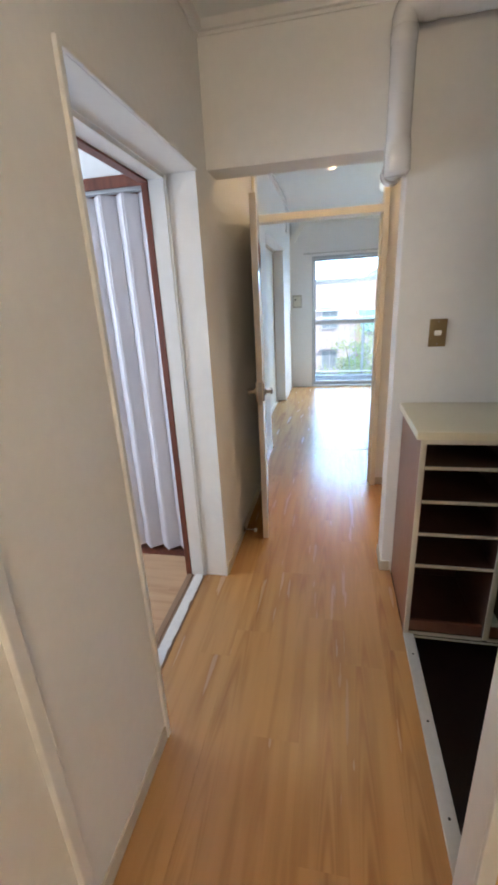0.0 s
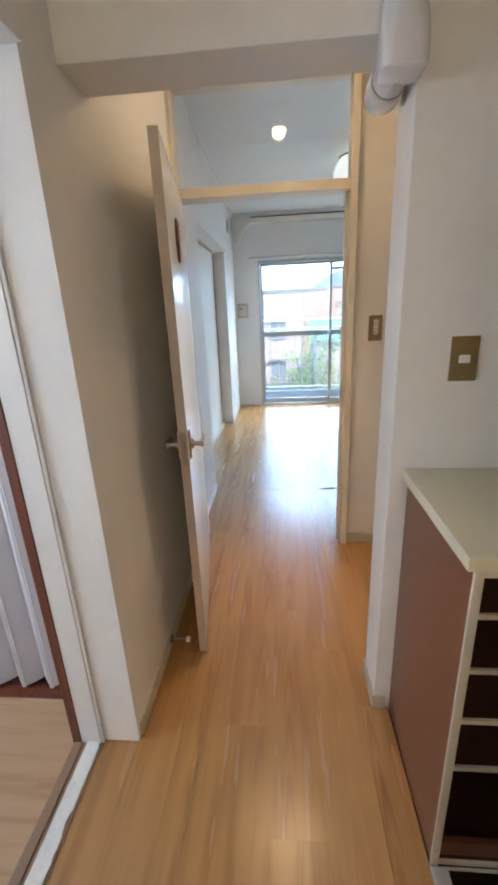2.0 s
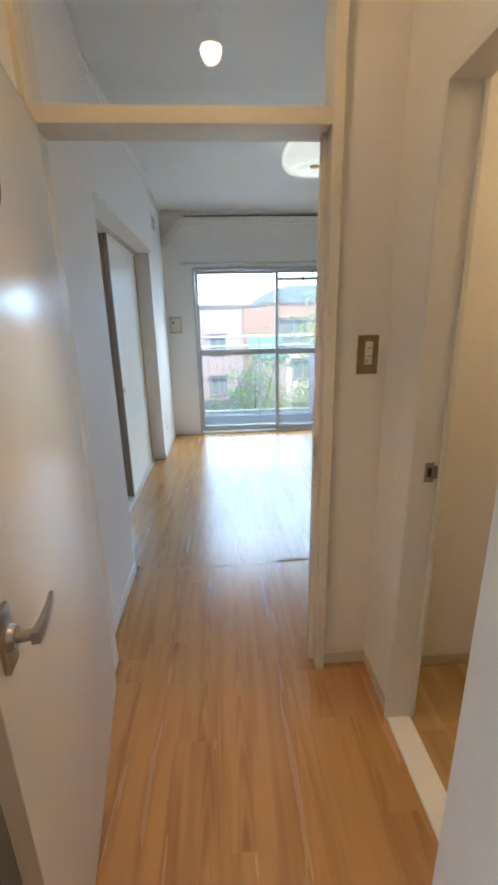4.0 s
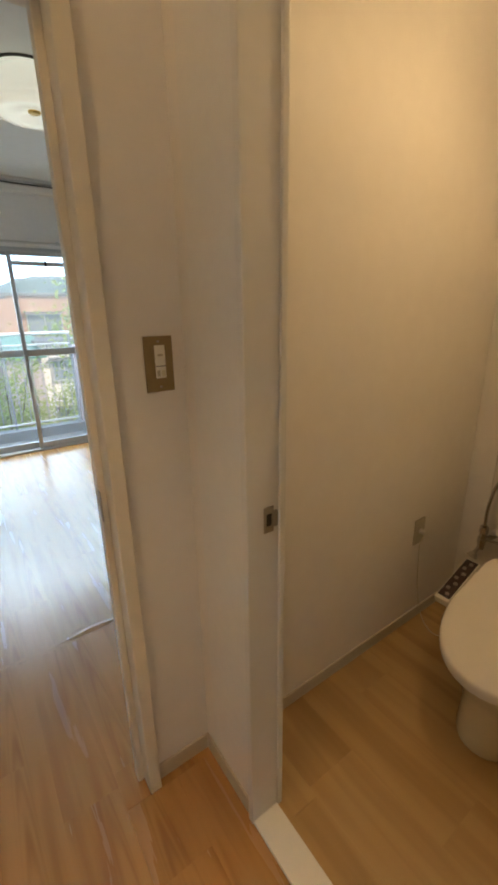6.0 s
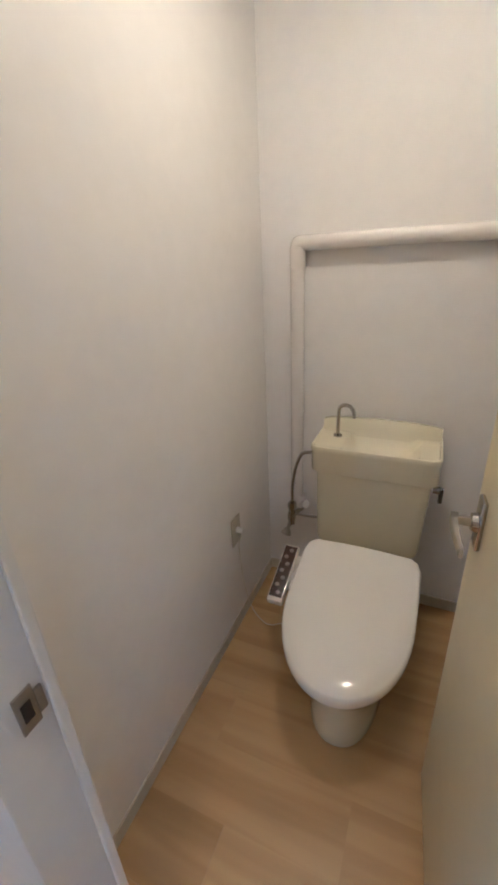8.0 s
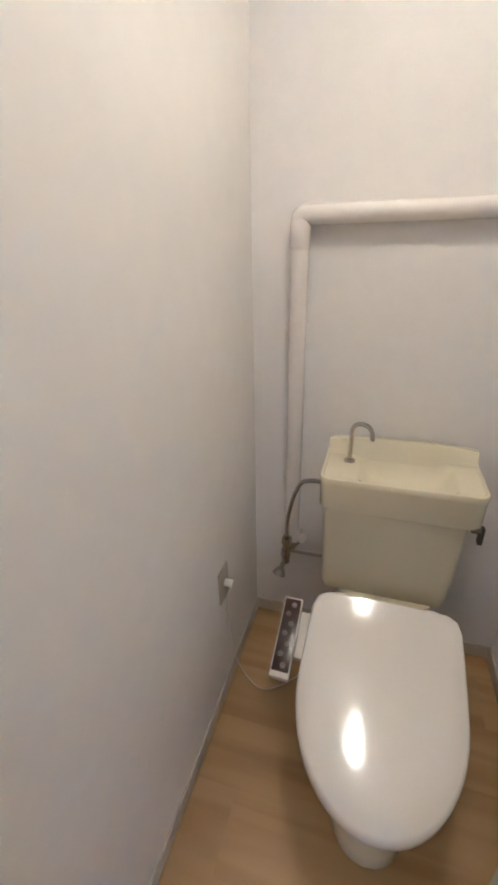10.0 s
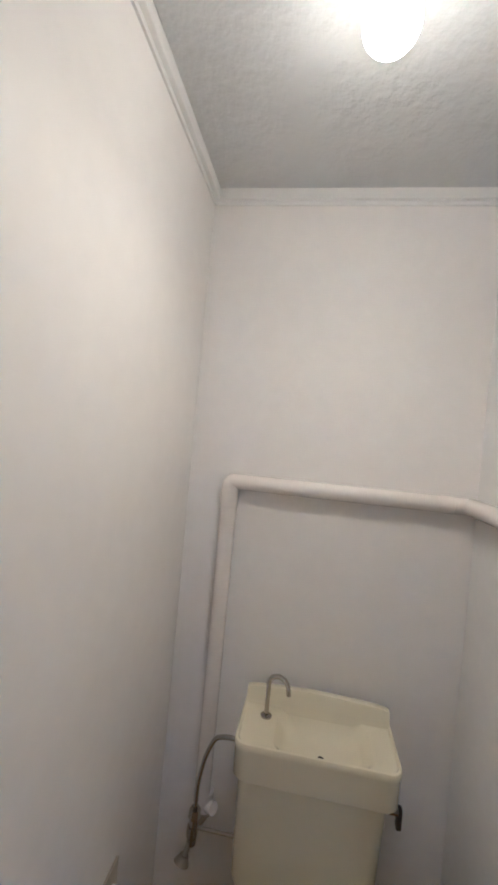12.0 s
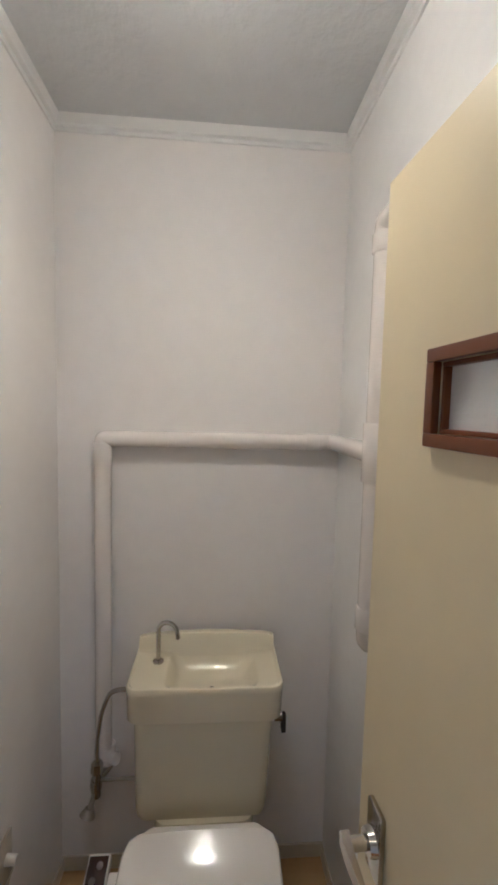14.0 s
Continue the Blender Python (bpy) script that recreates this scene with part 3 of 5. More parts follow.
def lever(parent, m, mat=None, flip=1):
    """A lever handle: backplate, rose, neck and a flat bent lever. Local x points along the door, y out of it."""
    mat = mat or M_STEEL
    h = part("handle", box(bmesh.new(), -0.022, 0.022, 0.0, 0.010, -0.055, 0.055, bevel=0.004, m=m), mat, parent, "steel lever handle")
    bm = bmesh.new()
    rod(bm, (0, 0.009, 0), (0, 0.020, 0), 0.021, 0.018)
    rod(bm, (0, 0.018, 0), (0, 0.052, 0), 0.010)
    bmesh.ops.transform(bm, matrix=m, verts=bm.verts)
    part("rose", bm, mat, h)
    bm = bmesh.new()
    s = flip
    loft(bm, [[(s * x, y - w, z - t), (s * x, y + w, z - t), (s * x, y + w, z + t), (s * x, y - w, z + t)] for x, y, z, w, t in ((-0.012, 0.050, 0, 0.007, 0.011), (0.02, 0.053, 0, 0.006, 0.011), (0.06, 0.052, -0.002, 0.004, 0.010), (0.105, 0.048, -0.004, 0.0035, 0.009))])
    bmesh.ops.transform(bm, matrix=m, verts=bm.verts)
    part("lever", bm, mat, h)
    return h


def living_door():
    """Hinged at the frame's west post and swung open into the passage."""
    hinge, lead = Vector((-0.478, 3.160, 0)), Vector((-0.345, 2.283, 0))
    d = lead - hinge
    m = Matrix.Translation(hinge) @ Matrix.Rotation(math.atan2(d.y, d.x), 4, "Z")
    w = d.length
    t = thing("door_1", "white laminate door with beige edges, standing open", "door", tuple(hinge), kind="structure")
    part("leaf", box(bmesh.new(), 0.0, w, -0.016, 0.016, 0.008, 1.975, bevel=0.0015, m=m), M_DOOR, t)
    part("edge_band", box(bmesh.new(), w, w + 0.0025, -0.0165, 0.0165, 0.008, 1.975, m=m), M_DOOR_EDGE, t, "beige wooden edge band")
    part("top_band", box(bmesh.new(), 0.0, w + 0.0025, -0.0165, 0.0165, 1.975, 1.9775, m=m), M_DOOR_EDGE, t, "beige wooden top band")
    bm = bmesh.new()
    lathe(bm, ((0.062, -0.022), (0.062, 0.022), (0.056, 0.026), (0.044, 0.024), (0.042, 0.0), (0.044, -0.024), (0.056, -0.026)), n=28)
    bmesh.ops.transform(bm, matrix=m @ Matrix.Translation((w - 0.36, 0, 1.72)) @ Matrix.Rotation(radians(90), 4, "X") @ Matrix.Diagonal((1, 1.3, 1, 1)), verts=bm.verts)
    part("porthole_ring", bm, M_OAK, t, "brown wooden ring of a small round light")
    part("latch_plate", box(bmesh.new(), w + 0.0025, w + 0.0045, -0.011, 0.011, 0.90, 1.03, m=m), M_STEEL, t, "steel latch plate")
    at = Matrix.Translation((w - 0.055, 0, 0.965))
    lever(t, m @ at @ Matrix.Translation((0, 0.016, 0)), flip=-1)
    lever(t, m @ at @ Matrix.Rotation(radians(180), 4, "Z") @ Matrix.Translation((0, 0.016, 0)), flip=1)
    for z in (0.25, 1.0, 1.72):
        bm = bmesh.new()
        rod(bm, (0.0, -0.018, z - 0.045), (0.0, -0.018, z + 0.045), 0.006, n=10)
        bmesh.ops.transform(bm, matrix=m, verts=bm.verts)
        part("hinge", bm, M_STEEL, t, "steel hinge knuckle")


living_door()

stop = thing("door_stop", "small chrome door stop on the hall baseboard", "door stop", (-0.45, 2.31, 0))
bm = bmesh.new()
rod(bm, (-0.497, 2.31, 0.045), (-0.490, 2.31, 0.045), 0.020)
rod(bm, (-0.490, 2.31, 0.045), (-0.425, 2.31, 0.045), 0.006)
part("stem", bm, M_CHROME, stop)
bm = bmesh.new()
rod(bm, (-0.425, 2.31, 0.045), (-0.410, 2.31, 0.045), 0.013, 0.012)
part("rubber_tip", bm, M_PLASTIC, stop, "white rubber tip")


# ---- switches, sockets and plates ----
def wall_plate(name, label, category, m, w, h, plate, rockers, mat_rocker):
    """A plate whose face looks along local -y, with its rockers or knobs in a frame."""
    t = tagged(new(name), label, category)
    t.matrix_basis = m

    def p(n, bm, mat, par, lab=""):
        o = part(n, bm, mat, par, lab)
        o.matrix_parent_inverse = Matrix.Identity(4)
        return o
    p("plate", box(bmesh.new(), -w / 2, w / 2, -0.006, 0, -h / 2, h / 2, bevel=0.002), plate, t)
    for x, z, rw, rh, d in rockers:
        p("rocker", box(bmesh.new(), x - rw / 2, x + rw / 2, -d, -0.0062, z - rh / 2, z + rh / 2, bevel=0.0015), mat_rocker, t, "ivory rocker")
    for z in (-h / 2 + 0.012, h / 2 - 0.012):
        p("screw", rod(bmesh.new(), (0, -0.0062, z), (0, -0.0075, z), 0.0032, n=10), M_STEEL, t)
    return t


wall_plate("light_switch", "bronze light switch plate with one ivory rocker", "switch", pose(0.526, 2.05, 1.295), 0.074, 0.122, M_PLATE, ((0, 0, 0.030, 0.022, 0.010),), M_PLASTIC)
double = wall_plate("light_switch", "bronze switch plate with ivory rocker and small knobs", "switch", pose(0.531, 3.20, 1.320), 0.072, 0.132, M_PLATE, ((0.002, 0.006, 0.026, 0.078, 0.008),), M_PLASTIC)
for name, x, z, w, h, mat in (("indicator", 0.002, 0.022, 0.013, 0.005, M_SOCKET), ("seam", 0.002, -0.004, 0.025, 0.0015, M_DARK), ("toggle", -0.005, -0.021, 0.007, 0.014, M_SOCKET), ("toggle", 0.008, -0.021, 0.009, 0.014, M_IVORY)):
    o = part(name, box(bmesh.new(), x - w / 2, x + w / 2, -0.0105, -0.0082, z - h / 2, z + h / 2, bevel=0.0005), mat, double)
    o.matrix_parent_inverse = Matrix.Identity(4)
icom = thing("intercom", "beige door intercom panel on the wall", "intercom", (-0.53, 7.11, 1.41))
part("plate", boxes((-0.605, -0.455, 7.098, 7.1098, 1.31, 1.51), bevel=0.003), M_SOCKET, icom)
part("cover", boxes((-0.588, -0.472, 7.090, 7.0978, 1.335, 1.485), bevel=0.004), M_IVORY, icom, "ivory cover")
bm = bmesh.new()
rod(bm, (-0.560, 7.0898, 1.440), (-0.560, 7.084, 1.440), 0.012)
part("button", bm, M_DARK, icom, "dark call button")
wall_plate("wall_socket", "white wall socket on the pier", "socket", pose(-0.635, 6.45, 0.32, 0, 0, 90), 0.07, 0.12, M_PLASTIC, ((0, 0.0, 0.03, 0.05, 0.008),), M_PLASTIC)


# ---- shoe cabinet in the entrance ----
def shoe_cabinet():
    t = thing("shoe_cabinet", "brown open shoe cabinet with ivory top and dark shelves", "cabinet", (0.8, 1.82, 0.0))
    x0, x1, y0, y1 = 0.404, 1.22, 1.590, 2.046
    part("top", boxes((x0 - 0.019, x1 + 0.006, y0 - 0.010, y1, 0.938, 0.972), bevel=0.004), M_COUNTER, t, "ivory laminate top")
    part("side_panel", boxes((x0, x0 + 0.022, y0 + 0.003, y1, 0.0, 0.9375)), M_SHOEBOX, t)
    part("side_panel", boxes((x1 - 0.022, x1, y0 + 0.003, y1, 0.0, 0.9375)), M_SHOEBOX, t)
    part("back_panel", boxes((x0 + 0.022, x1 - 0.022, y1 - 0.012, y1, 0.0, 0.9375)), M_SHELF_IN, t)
    part("edge_strip", boxes((x0 - 0.002, x0 + 0.019, y0 - 0.004, y0 + 0.0028, -0.02, 0.9378), bevel=0.0015), M_EDGE, t, "ivory edge strip")
    part("edge_strip", boxes((x1 - 0.026, x1 + 0.002, y0 - 0.004, y0 + 0.0028, -0.02, 0.9378), bevel=0.0015), M_EDGE, t, "ivory edge strip")
    part("edge_strip", boxes((x0 + 0.0192, x1 - 0.0262, y0 - 0.004, y0 + 0.0028, 0.920, 0.9378), bevel=0.0015), M_EDGE, t, "ivory edge strip")
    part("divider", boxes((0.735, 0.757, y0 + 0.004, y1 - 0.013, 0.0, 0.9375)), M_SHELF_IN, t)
    part("edge_strip", boxes((0.734, 0.758, y0 - 0.004, y0 + 0.0035, 0.0, 0.919), bevel=0.0015), M_EDGE, t, "ivory edge strip")
    for a, b in ((x0 + 0.0225, 0.7345), (0.7575, x1 - 0.0225)):
        for z in (0.822, 0.673, 0.522, 0.366, 0.0):
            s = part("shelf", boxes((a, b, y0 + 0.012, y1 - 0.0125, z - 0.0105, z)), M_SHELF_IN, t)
            part("front_edge", boxes((a, b, y0 + 0.004, y0 + 0.0118, z - 0.011, z + 0.001)), M_EDGE, s, "ivory front edge")
        part("kick_rail", boxes((a, b, y0 + 0.02, y0 + 0.034, 0.001, 0.055)), M_SHOEBOX, t, "brown rail above the bottom shelf")
    part("bottom_rail", boxes((x0 + 0.0192, x1 - 0.0262, y0 - 0.003, y0 + 0.0028, -0.022, -0.0155)), M_EDGE, t, "ivory bottom edge")


shoe_cabinet()
bm = bmesh.new()
rng = random.Random(4)
for i in range(5):
    y = 1.61 + 0.006 * rng.random()
    box(bm, 0.761, 0.800 + 0.012 * rng.random(), y, y + 0.10, 0.002 + i * 0.016, 0.013 + i * 0.016, bevel=0.003)
tagged(part("shelf_lining_stack", bm, M_PLASTIC), "small stack of whitish folded shelf liners", "stack")


# ---- pipes ----
def pipe(name, label, points, r, bend, mat, sleeves=(), at=(0, 0, 0)):
    t = thing(name, label, "pipe", at)
    part("tube", tube(bmesh.new(), points, r, bend, 18), mat, t)
    for a, b, rr in sleeves:
        bm = bmesh.new()
        a, b = Vector(a), Vector(b)
        w = (b - a).normalized()
        u = w.orthogonal().normalized()
        v = w.cross(u)
        e = w * 0.004
        loft(bm, [circle(p, u, v, q, 20) for p, q in ((a, rr - 0.003), (a + e, rr), (b - e, rr), (b, rr - 0.003))])
        part("sleeve", bm, mat, t)
    return t


drain = pipe("drain_pipe", "grey vinyl pipe bending under the passage beam", ((1.75, 1.995, 2.445), (0.298, 1.995, 2.445), (0.298, 1.995, 1.990)), 0.046, 0.036, M_PIPE_GREY,
             (((0.298, 1.995, 2.385), (0.298, 1.995, 2.335), 0.0485), ((0.36, 1.995, 2.445), (0.41, 1.995, 2.445), 0.0485), ((0.298, 2.105, 1.966), (0.298, 2.19, 1.966), 0.0455)), (0.298, 1.995, 1.92))
bm = bmesh.new()
loft(bm, [rounded(0.298, 1.995, w, w, k, z) for w, k, z in ((0.046, 0.0455, 2.045), (0.0475, 0.040, 2.03), (0.0485, 0.030, 2.005), (0.0485, 0.022, 1.98), (0.0485, 0.020, 1.934), (0.0470, 0.019, 1.928), (0.043, 0.017, 1.925))])
part("elbow", bm, M_PIPE_GREY, drain, "boxy grey elbow")
bm = bmesh.new()
tube(bm, [(0.298, 2.03, 1.966), (0.298, 2.178, 1.966)], 0.0425, 0.0, 24)
part("branch", bm, M_PIPE_GREY, drain)
bm = bmesh.new()
rod(bm, (0.298, 2.098, 1.966), (0.298, 2.1048, 1.966), 0.0447, n=24)
part("joint_ring", bm, M_STEEL, drain, "dark joint ring")
pipe("toilet_pipe", "pinkish-white painted water pipe round the tank wall", ((2.037, 3.001, 0.45), (2.037, 3.001, 1.532), (2.037, 2.250, 1.532), (1.69, 2.250, 1.532)), 0.0265, 0.012, M_PIPE,
     (((2.037, 3.001, 1.445), (2.037, 3.001, 1.520), 0.0290), ((2.037, 2.345, 1.532), (2.037, 2.30, 1.532), 0.0285)), (2.037, 3.001, 0.45))
pipe("toilet_riser", "painted upright pipe with a tee beside the door", ((0.68, 2.252, 2.076), (1.664, 2.252, 2.076), (1.664, 2.252, 1.055), (1.664, 2.215, 1.055)), 0.0250, 0.016, M_PIPE,
     (((1.664, 2.252, 1.608), (1.664, 2.252, 1.463), 0.0315), ((1.664, 2.252, 1.15), (1.664, 2.252, 1.09), 0.0300), ((1.664, 2.252, 2.052), (1.664, 2.252, 2.005), 0.0300)), (1.664, 2.252, 1.03))


# ---- toilet room ----
def toilet():
    t = thing("toilet", "cream porcelain toilet with white lid and hand-wash tank", "toilet", (1.6, 2.645, 0.0))
    cy = 2.652

    def egg(x0, x1, h, z, n=40, sq=2.4):
        c, a = (x0 + x1) / 2, (x1 - x0) / 2
        pts = []
        for i in range(n):
            k = 2 * math.pi * i / n
            co, si = math.cos(k), math.sin(k)
            pts.append((c + a * math.copysign(abs(co) ** (2 / sq), co), cy + h * math.copysign(abs(si) ** (2 / sq), si), z))
        return pts

    bm = bmesh.new()
    loft(bm, [egg(1.312, 1.93, 0.125, 0.0), egg(1.308, 1.935, 0.129, 0.012), egg(1.314, 1.925, 0.125, 0.05), egg(1.319, 1.90, 0.125, 0.12), egg(1.320, 1.87, 0.128, 0.17), egg(1.302, 1.86, 0.148, 0.215), egg(1.282, 1.85, 0.168, 0.255), egg(1.268, 1.84, 0.180, 0.285), egg(1.266, 1.84, 0.182, 0.297), egg(1.275, 1.83, 0.176, 0.302)])
    part("bowl", bm, M_PORCELAIN, t)

    # seat, tapering lid and the washing unit behind
    def lid_ring(grow, lift):
        """The lid's outline drawn in by grow: broad at the hinge, round at the front, its top rising in a curve to the back."""
        pts = []
        n = 26
        for i in range(n + 1):
            k = math.pi * i / n
            pts.append((1.50 - 0.274 * math.sin(k) if 0 < i < n else 1.50, cy + 0.009 + 0.211 * math.cos(k)))
        back = [(1.54, -0.203), (1.62, -0.204), (1.690, -0.202), (1.716, -0.190), (1.727, -0.165), (1.731, -0.08), (1.732, 0), (1.731, 0.08), (1.727, 0.172), (1.716, 0.198), (1.690, 0.212), (1.62, 0.217), (1.54, 0.219)]
        out = []
        for x, y in pts + [(x, cy + y) for x, y in back]:
            d = Vector((x - 1.49, y - cy))
            k = 1 - grow / max(d.length, 0.05)
            x, y = 1.49 + d.x * k, cy + d.y * k
            out.append((x, y, lift + 0.333 + 0.2 * (x - 1.25) + 0.22 * min(max(0.0, x - 1.25), 0.25) ** 2 + 0.11 * max(0.0, x - 1.5) + 1.6 * max(0.0, x - 1.62) ** 2))
        return out

    bm = bmesh.new()
    loft(bm, [lid_ring(0.010, -0.018), lid_ring(0.003, -0.017), lid_ring(0.001, -0.012), lid_ring(0.001, 0.008), lid_ring(0.004, 0.0155), lid_ring(0.009, 0.0200), lid_ring(0.05, 0.0222), lid_ring(0.09, 0.0232), lid_ring(0.13, 0.0238), lid_ring(0.165, 0.024)])
    part("lid", bm, M_SEAT, t, "glossy white closed lid")
    bm = bmesh.new()
    loft(bm, [[(x, y, 0.300) for x, y, z in lid_ring(0.022, -0.024)], [(x, y, min(z, 0.318)) for x, y, z in lid_ring(0.012, -0.022)], lid_ring(0.008, -0.024), lid_ring(0.013, -0.0188)])
    part("seat", bm, M_SEAT, t, "white seat under the lid")
    bm = bmesh.new()
    loft(bm, [rounded(1.715, cy, 0.10, 0.193, 0.035, z) for z in (0.295, 0.385)] + [rounded(1.745, cy, 0.062, 0.175, 0.035, 0.425)])
    part("washing_unit", bm, M_SEAT, t)
    # control panel beside the seat, its face sloping up to the back
    slope = Matrix.Translation((1.524, 0, 0.342)) @ Matrix.Rotation(radians(-20.5), 4, "Y")
    part("panel_arm", box(bmesh.new(), 0.06, 0.20, 2.830, 2.9008, -0.034, -0.006, bevel=0.006, m=slope), M_SEAT, t, "white control arm")
    panel = part("control_panel", box(bmesh.new(), -0.004, 0.236, 2.901, 2.960, -0.036, 0.0, bevel=0.006, m=slope), M_SEAT, t, "white control panel of the washing seat")
    part("panel_face", box(bmesh.new(), 0.012, 0.230, 2.9055, 2.9555, 0.0002, 0.0015, bevel=0.0005, m=slope), shader("dark_brown_panel", (0.035, 0.016, 0.013), 0.25, grain=0.1), panel, "dark brown button field")
    m_button = shader("grey_buttons", (0.22, 0.17, 0.155), 0.35, grain=0.1)
    for i in range(7):
        bm = bmesh.new()
        lathe(bm, ((0.0085, 0), (0.0085, 0.0015), (0.007, 0.0025)), (0.030 + i * 0.030, 2.931 + (0.007 if i % 2 else -0.006), 0.0016), 14)
        bmesh.ops.transform(bm, matrix=slope, verts=bm.verts)
        part("button", bm, m_button, panel)

    # tank and its hand-wash basin
    bm = bmesh.new()
    loft(bm, [rounded(1.938, 2.664, 0.092, 0.192, 0.03, 0.405), rounded(1.936, 2.664, 0.096, 0.199, 0.034, 0.43), rounded(1.934, 2.659, 0.100, 0.208, 0.034, 0.744)])
    part("tank", bm, M_PORCELAIN, t)
    bm = bmesh.new()
    loft(bm, [rounded(1.915, 2.654, 0.085, 0.150, 0.04, z) for z in (0.285, 0.404)])
    part("tank_foot", bm, M_PORCELAIN, t)
    bm = bmesh.new()
    c, y = 1.912, 2.656
    loft(bm, [rounded(c, y, 0.100, 0.206, 0.034, 0.742), rounded(c, y, 0.114, 0.219, 0.036, 0.746), rounded(c, y, 0.117, 0.223, 0.036, 0.752), rounded(c, y, 0.117, 0.224, 0.036, 0.826), rounded(c, y, 0.1185, 0.2255, 0.036, 0.830), rounded(c, y, 0.1185, 0.2255, 0.036, 0.844), rounded(c, y, 0.116, 0.223, 0.034, 0.849), rounded(c, y, 0.110, 0.217, 0.030, 0.850), rounded(c, y, 0.106, 0.213, 0.028, 0.845),
              rounded(c - 0.014, y - 0.018, 0.088, 0.142, 0.030, 0.842), rounded(c - 0.012, y - 0.018, 0.084, 0.134, 0.034, 0.836), rounded(c - 0.014, y - 0.018, 0.072, 0.114, 0.036, 0.812), rounded(c - 0.020, y - 0.018, 0.056, 0.094, 0.036, 0.795), rounded(c - 0.030, y - 0.018, 0.011, 0.012, 0.010, 0.788)])
    basin = part("wash_basin", bm, M_PORCELAIN, t, "cream hand-wash basin on the tank")
    bm = bmesh.new()
    rings = []
    for i in range(17):
        k = i / 16
        yy = y - 0.2195 + 0.439 * k
        top = 0.889 + 0.011 * math.sin(math.pi * k) - (0.004 if i in (0, 16) else 0.0)
        dip = 0.832 if 3 < i < 13 else 0.8455
        rings.append([(1.980, yy, dip), (2.026, yy, dip), (2.026, yy, top - 0.003), (2.021, yy, top), (2.000, yy, top), (1.996, yy, top - 0.005), (1.988, yy, 0.856)])
    loft(bm, rings)
    part("back_ridge", bm, M_PORCELAIN, basin)
    bm = bmesh.new()
    lathe(bm, ((0.009, 0), (0.009, 0.002), (0.005, 0.0022)), (c - 0.030, y - 0.018, 0.7882), 16)
    part("drain", bm, M_DARK, basin, "dark drain hole")
    bm = bmesh.new()
    lathe(bm, ((0.017, 0), (0.017, 0.004), (0.010, 0.008)), (1.935, 2.806, 0.8445), 20)
    part("spout_base", bm, M_CHROME, basin, "chrome flange")
    bm = bmesh.new()
    tube(bm, [(1.935, 2.806, 0.854), (1.935, 2.806, 0.945)] + [(1.935 - 0.010 * (1 - math.cos(a)), 2.806 - 0.030 * (1 - math.cos(a)), 0.945 + 0.030 * math.sin(a)) for a in [math.pi * i / 10 for i in range(1, 11)]] + [(1.915, 2.744, 0.930)], 0.0068, 0.0, 12)
    part("spout", bm, M_CHROME, basin, "bent chrome spout")
    bm = bmesh.new()
    rod(bm, (1.86, 2.447, 0.712), (1.86, 2.425, 0.712), 0.014)
    lv = part("flush_lever", bm, M_CHROME, t, "chrome and dark flush lever")
    part("lever_arm", boxes((1.849, 1.871, 2.413, 2.427, 0.664, 0.720), bevel=0.004), M_DARK, lv, "dark lever arm")


toilet()

valve = thing("stop_valve", "chrome stop valve with flexible hose beside the tank", "valve", (1.98, 2.98, 0.40))
bm = bmesh.new()
rod(bm, (2.058, 2.965, 0.425), (1.985, 3.012, 0.395), 0.012)
rod(bm, (1.985, 3.012, 0.355), (1.985, 3.008, 0.455), 0.0155)
rod(bm, (1.985, 3.009, 0.44), (1.985, 3.008, 0.47), 0.020, 0.018, 6)
lathe(bm, ((0.006, -0.02), (0.017, -0.018), (0.019, 0), (0.017, 0.018), (0.006, 0.02)), (1.985, 3.012, 0.395), 16)
part("body", bm, M_CHROME, valve)
bm = bmesh.new()
rod(bm, (1.985, 3.012, 0.375), (1.965, 3.026, 0.330), 0.009)
rod(bm, (1.965, 3.026, 0.332), (1.958, 3.032, 0.312), 0.015, 0.026)
part("handle", bm, M_STEEL, valve, "steel handle")
bm = bmesh.new()
rod(bm, (2.042, 2.990, 0.425), (2.042, 2.990, 0.485), 0.027)
rod(bm, (2.042, 2.990, 0.44), (2.02, 2.955, 0.45), 0.02)
part("pipe_collar", bm, M_PIPE, valve, "painted collar where the pipe ends")
bm = bmesh.new()
tube(bm, [(1.985, 3.008, 0.462), (1.975, 3.006, 0.56), (1.958, 2.985, 0.67), (1.945, 2.955, 0.742), (1.935, 2.915, 0.758), (1.930, 2.868, 0.757)], 0.0072, 0.05, 12)
part("hose", bm, M_CHROME, valve, "braided steel hose")
bm = bmesh.new()
rod(bm, (1.985, 3.0, 0.41), (1.965, 2.85, 0.43), 0.006)
part("branch", bm, M_STEEL, valve, "short steel branch pipe")

sock = thing("wall_socket", "beige wall socket with a white plug", "socket", (1.68, 3.152, 0.49))
part("plate", boxes((1.644, 1.716, 3.145, 3.1518, 0.428, 0.550), bevel=0.002), M_SOCKET, sock)
bm = bmesh.new()
rod(bm, (1.685, 3.1448, 0.490), (1.685, 3.118, 0.490), 0.013, 0.011)
part("plug", bm, M_PLASTIC, sock, "white plug")
bm = bmesh.new()
tube(bm, [(1.685, 3.122, 0.482), (1.690, 3.146, 0.42), (1.715, 3.1475, 0.20), (1.745, 3.142, 0.062), (1.735, 3.11, 0.004), (1.683, 3.027, 0.004), (1.738, 2.951, 0.004), (1.82, 2.88, 0.004)], 0.0016, 0.04, 8)
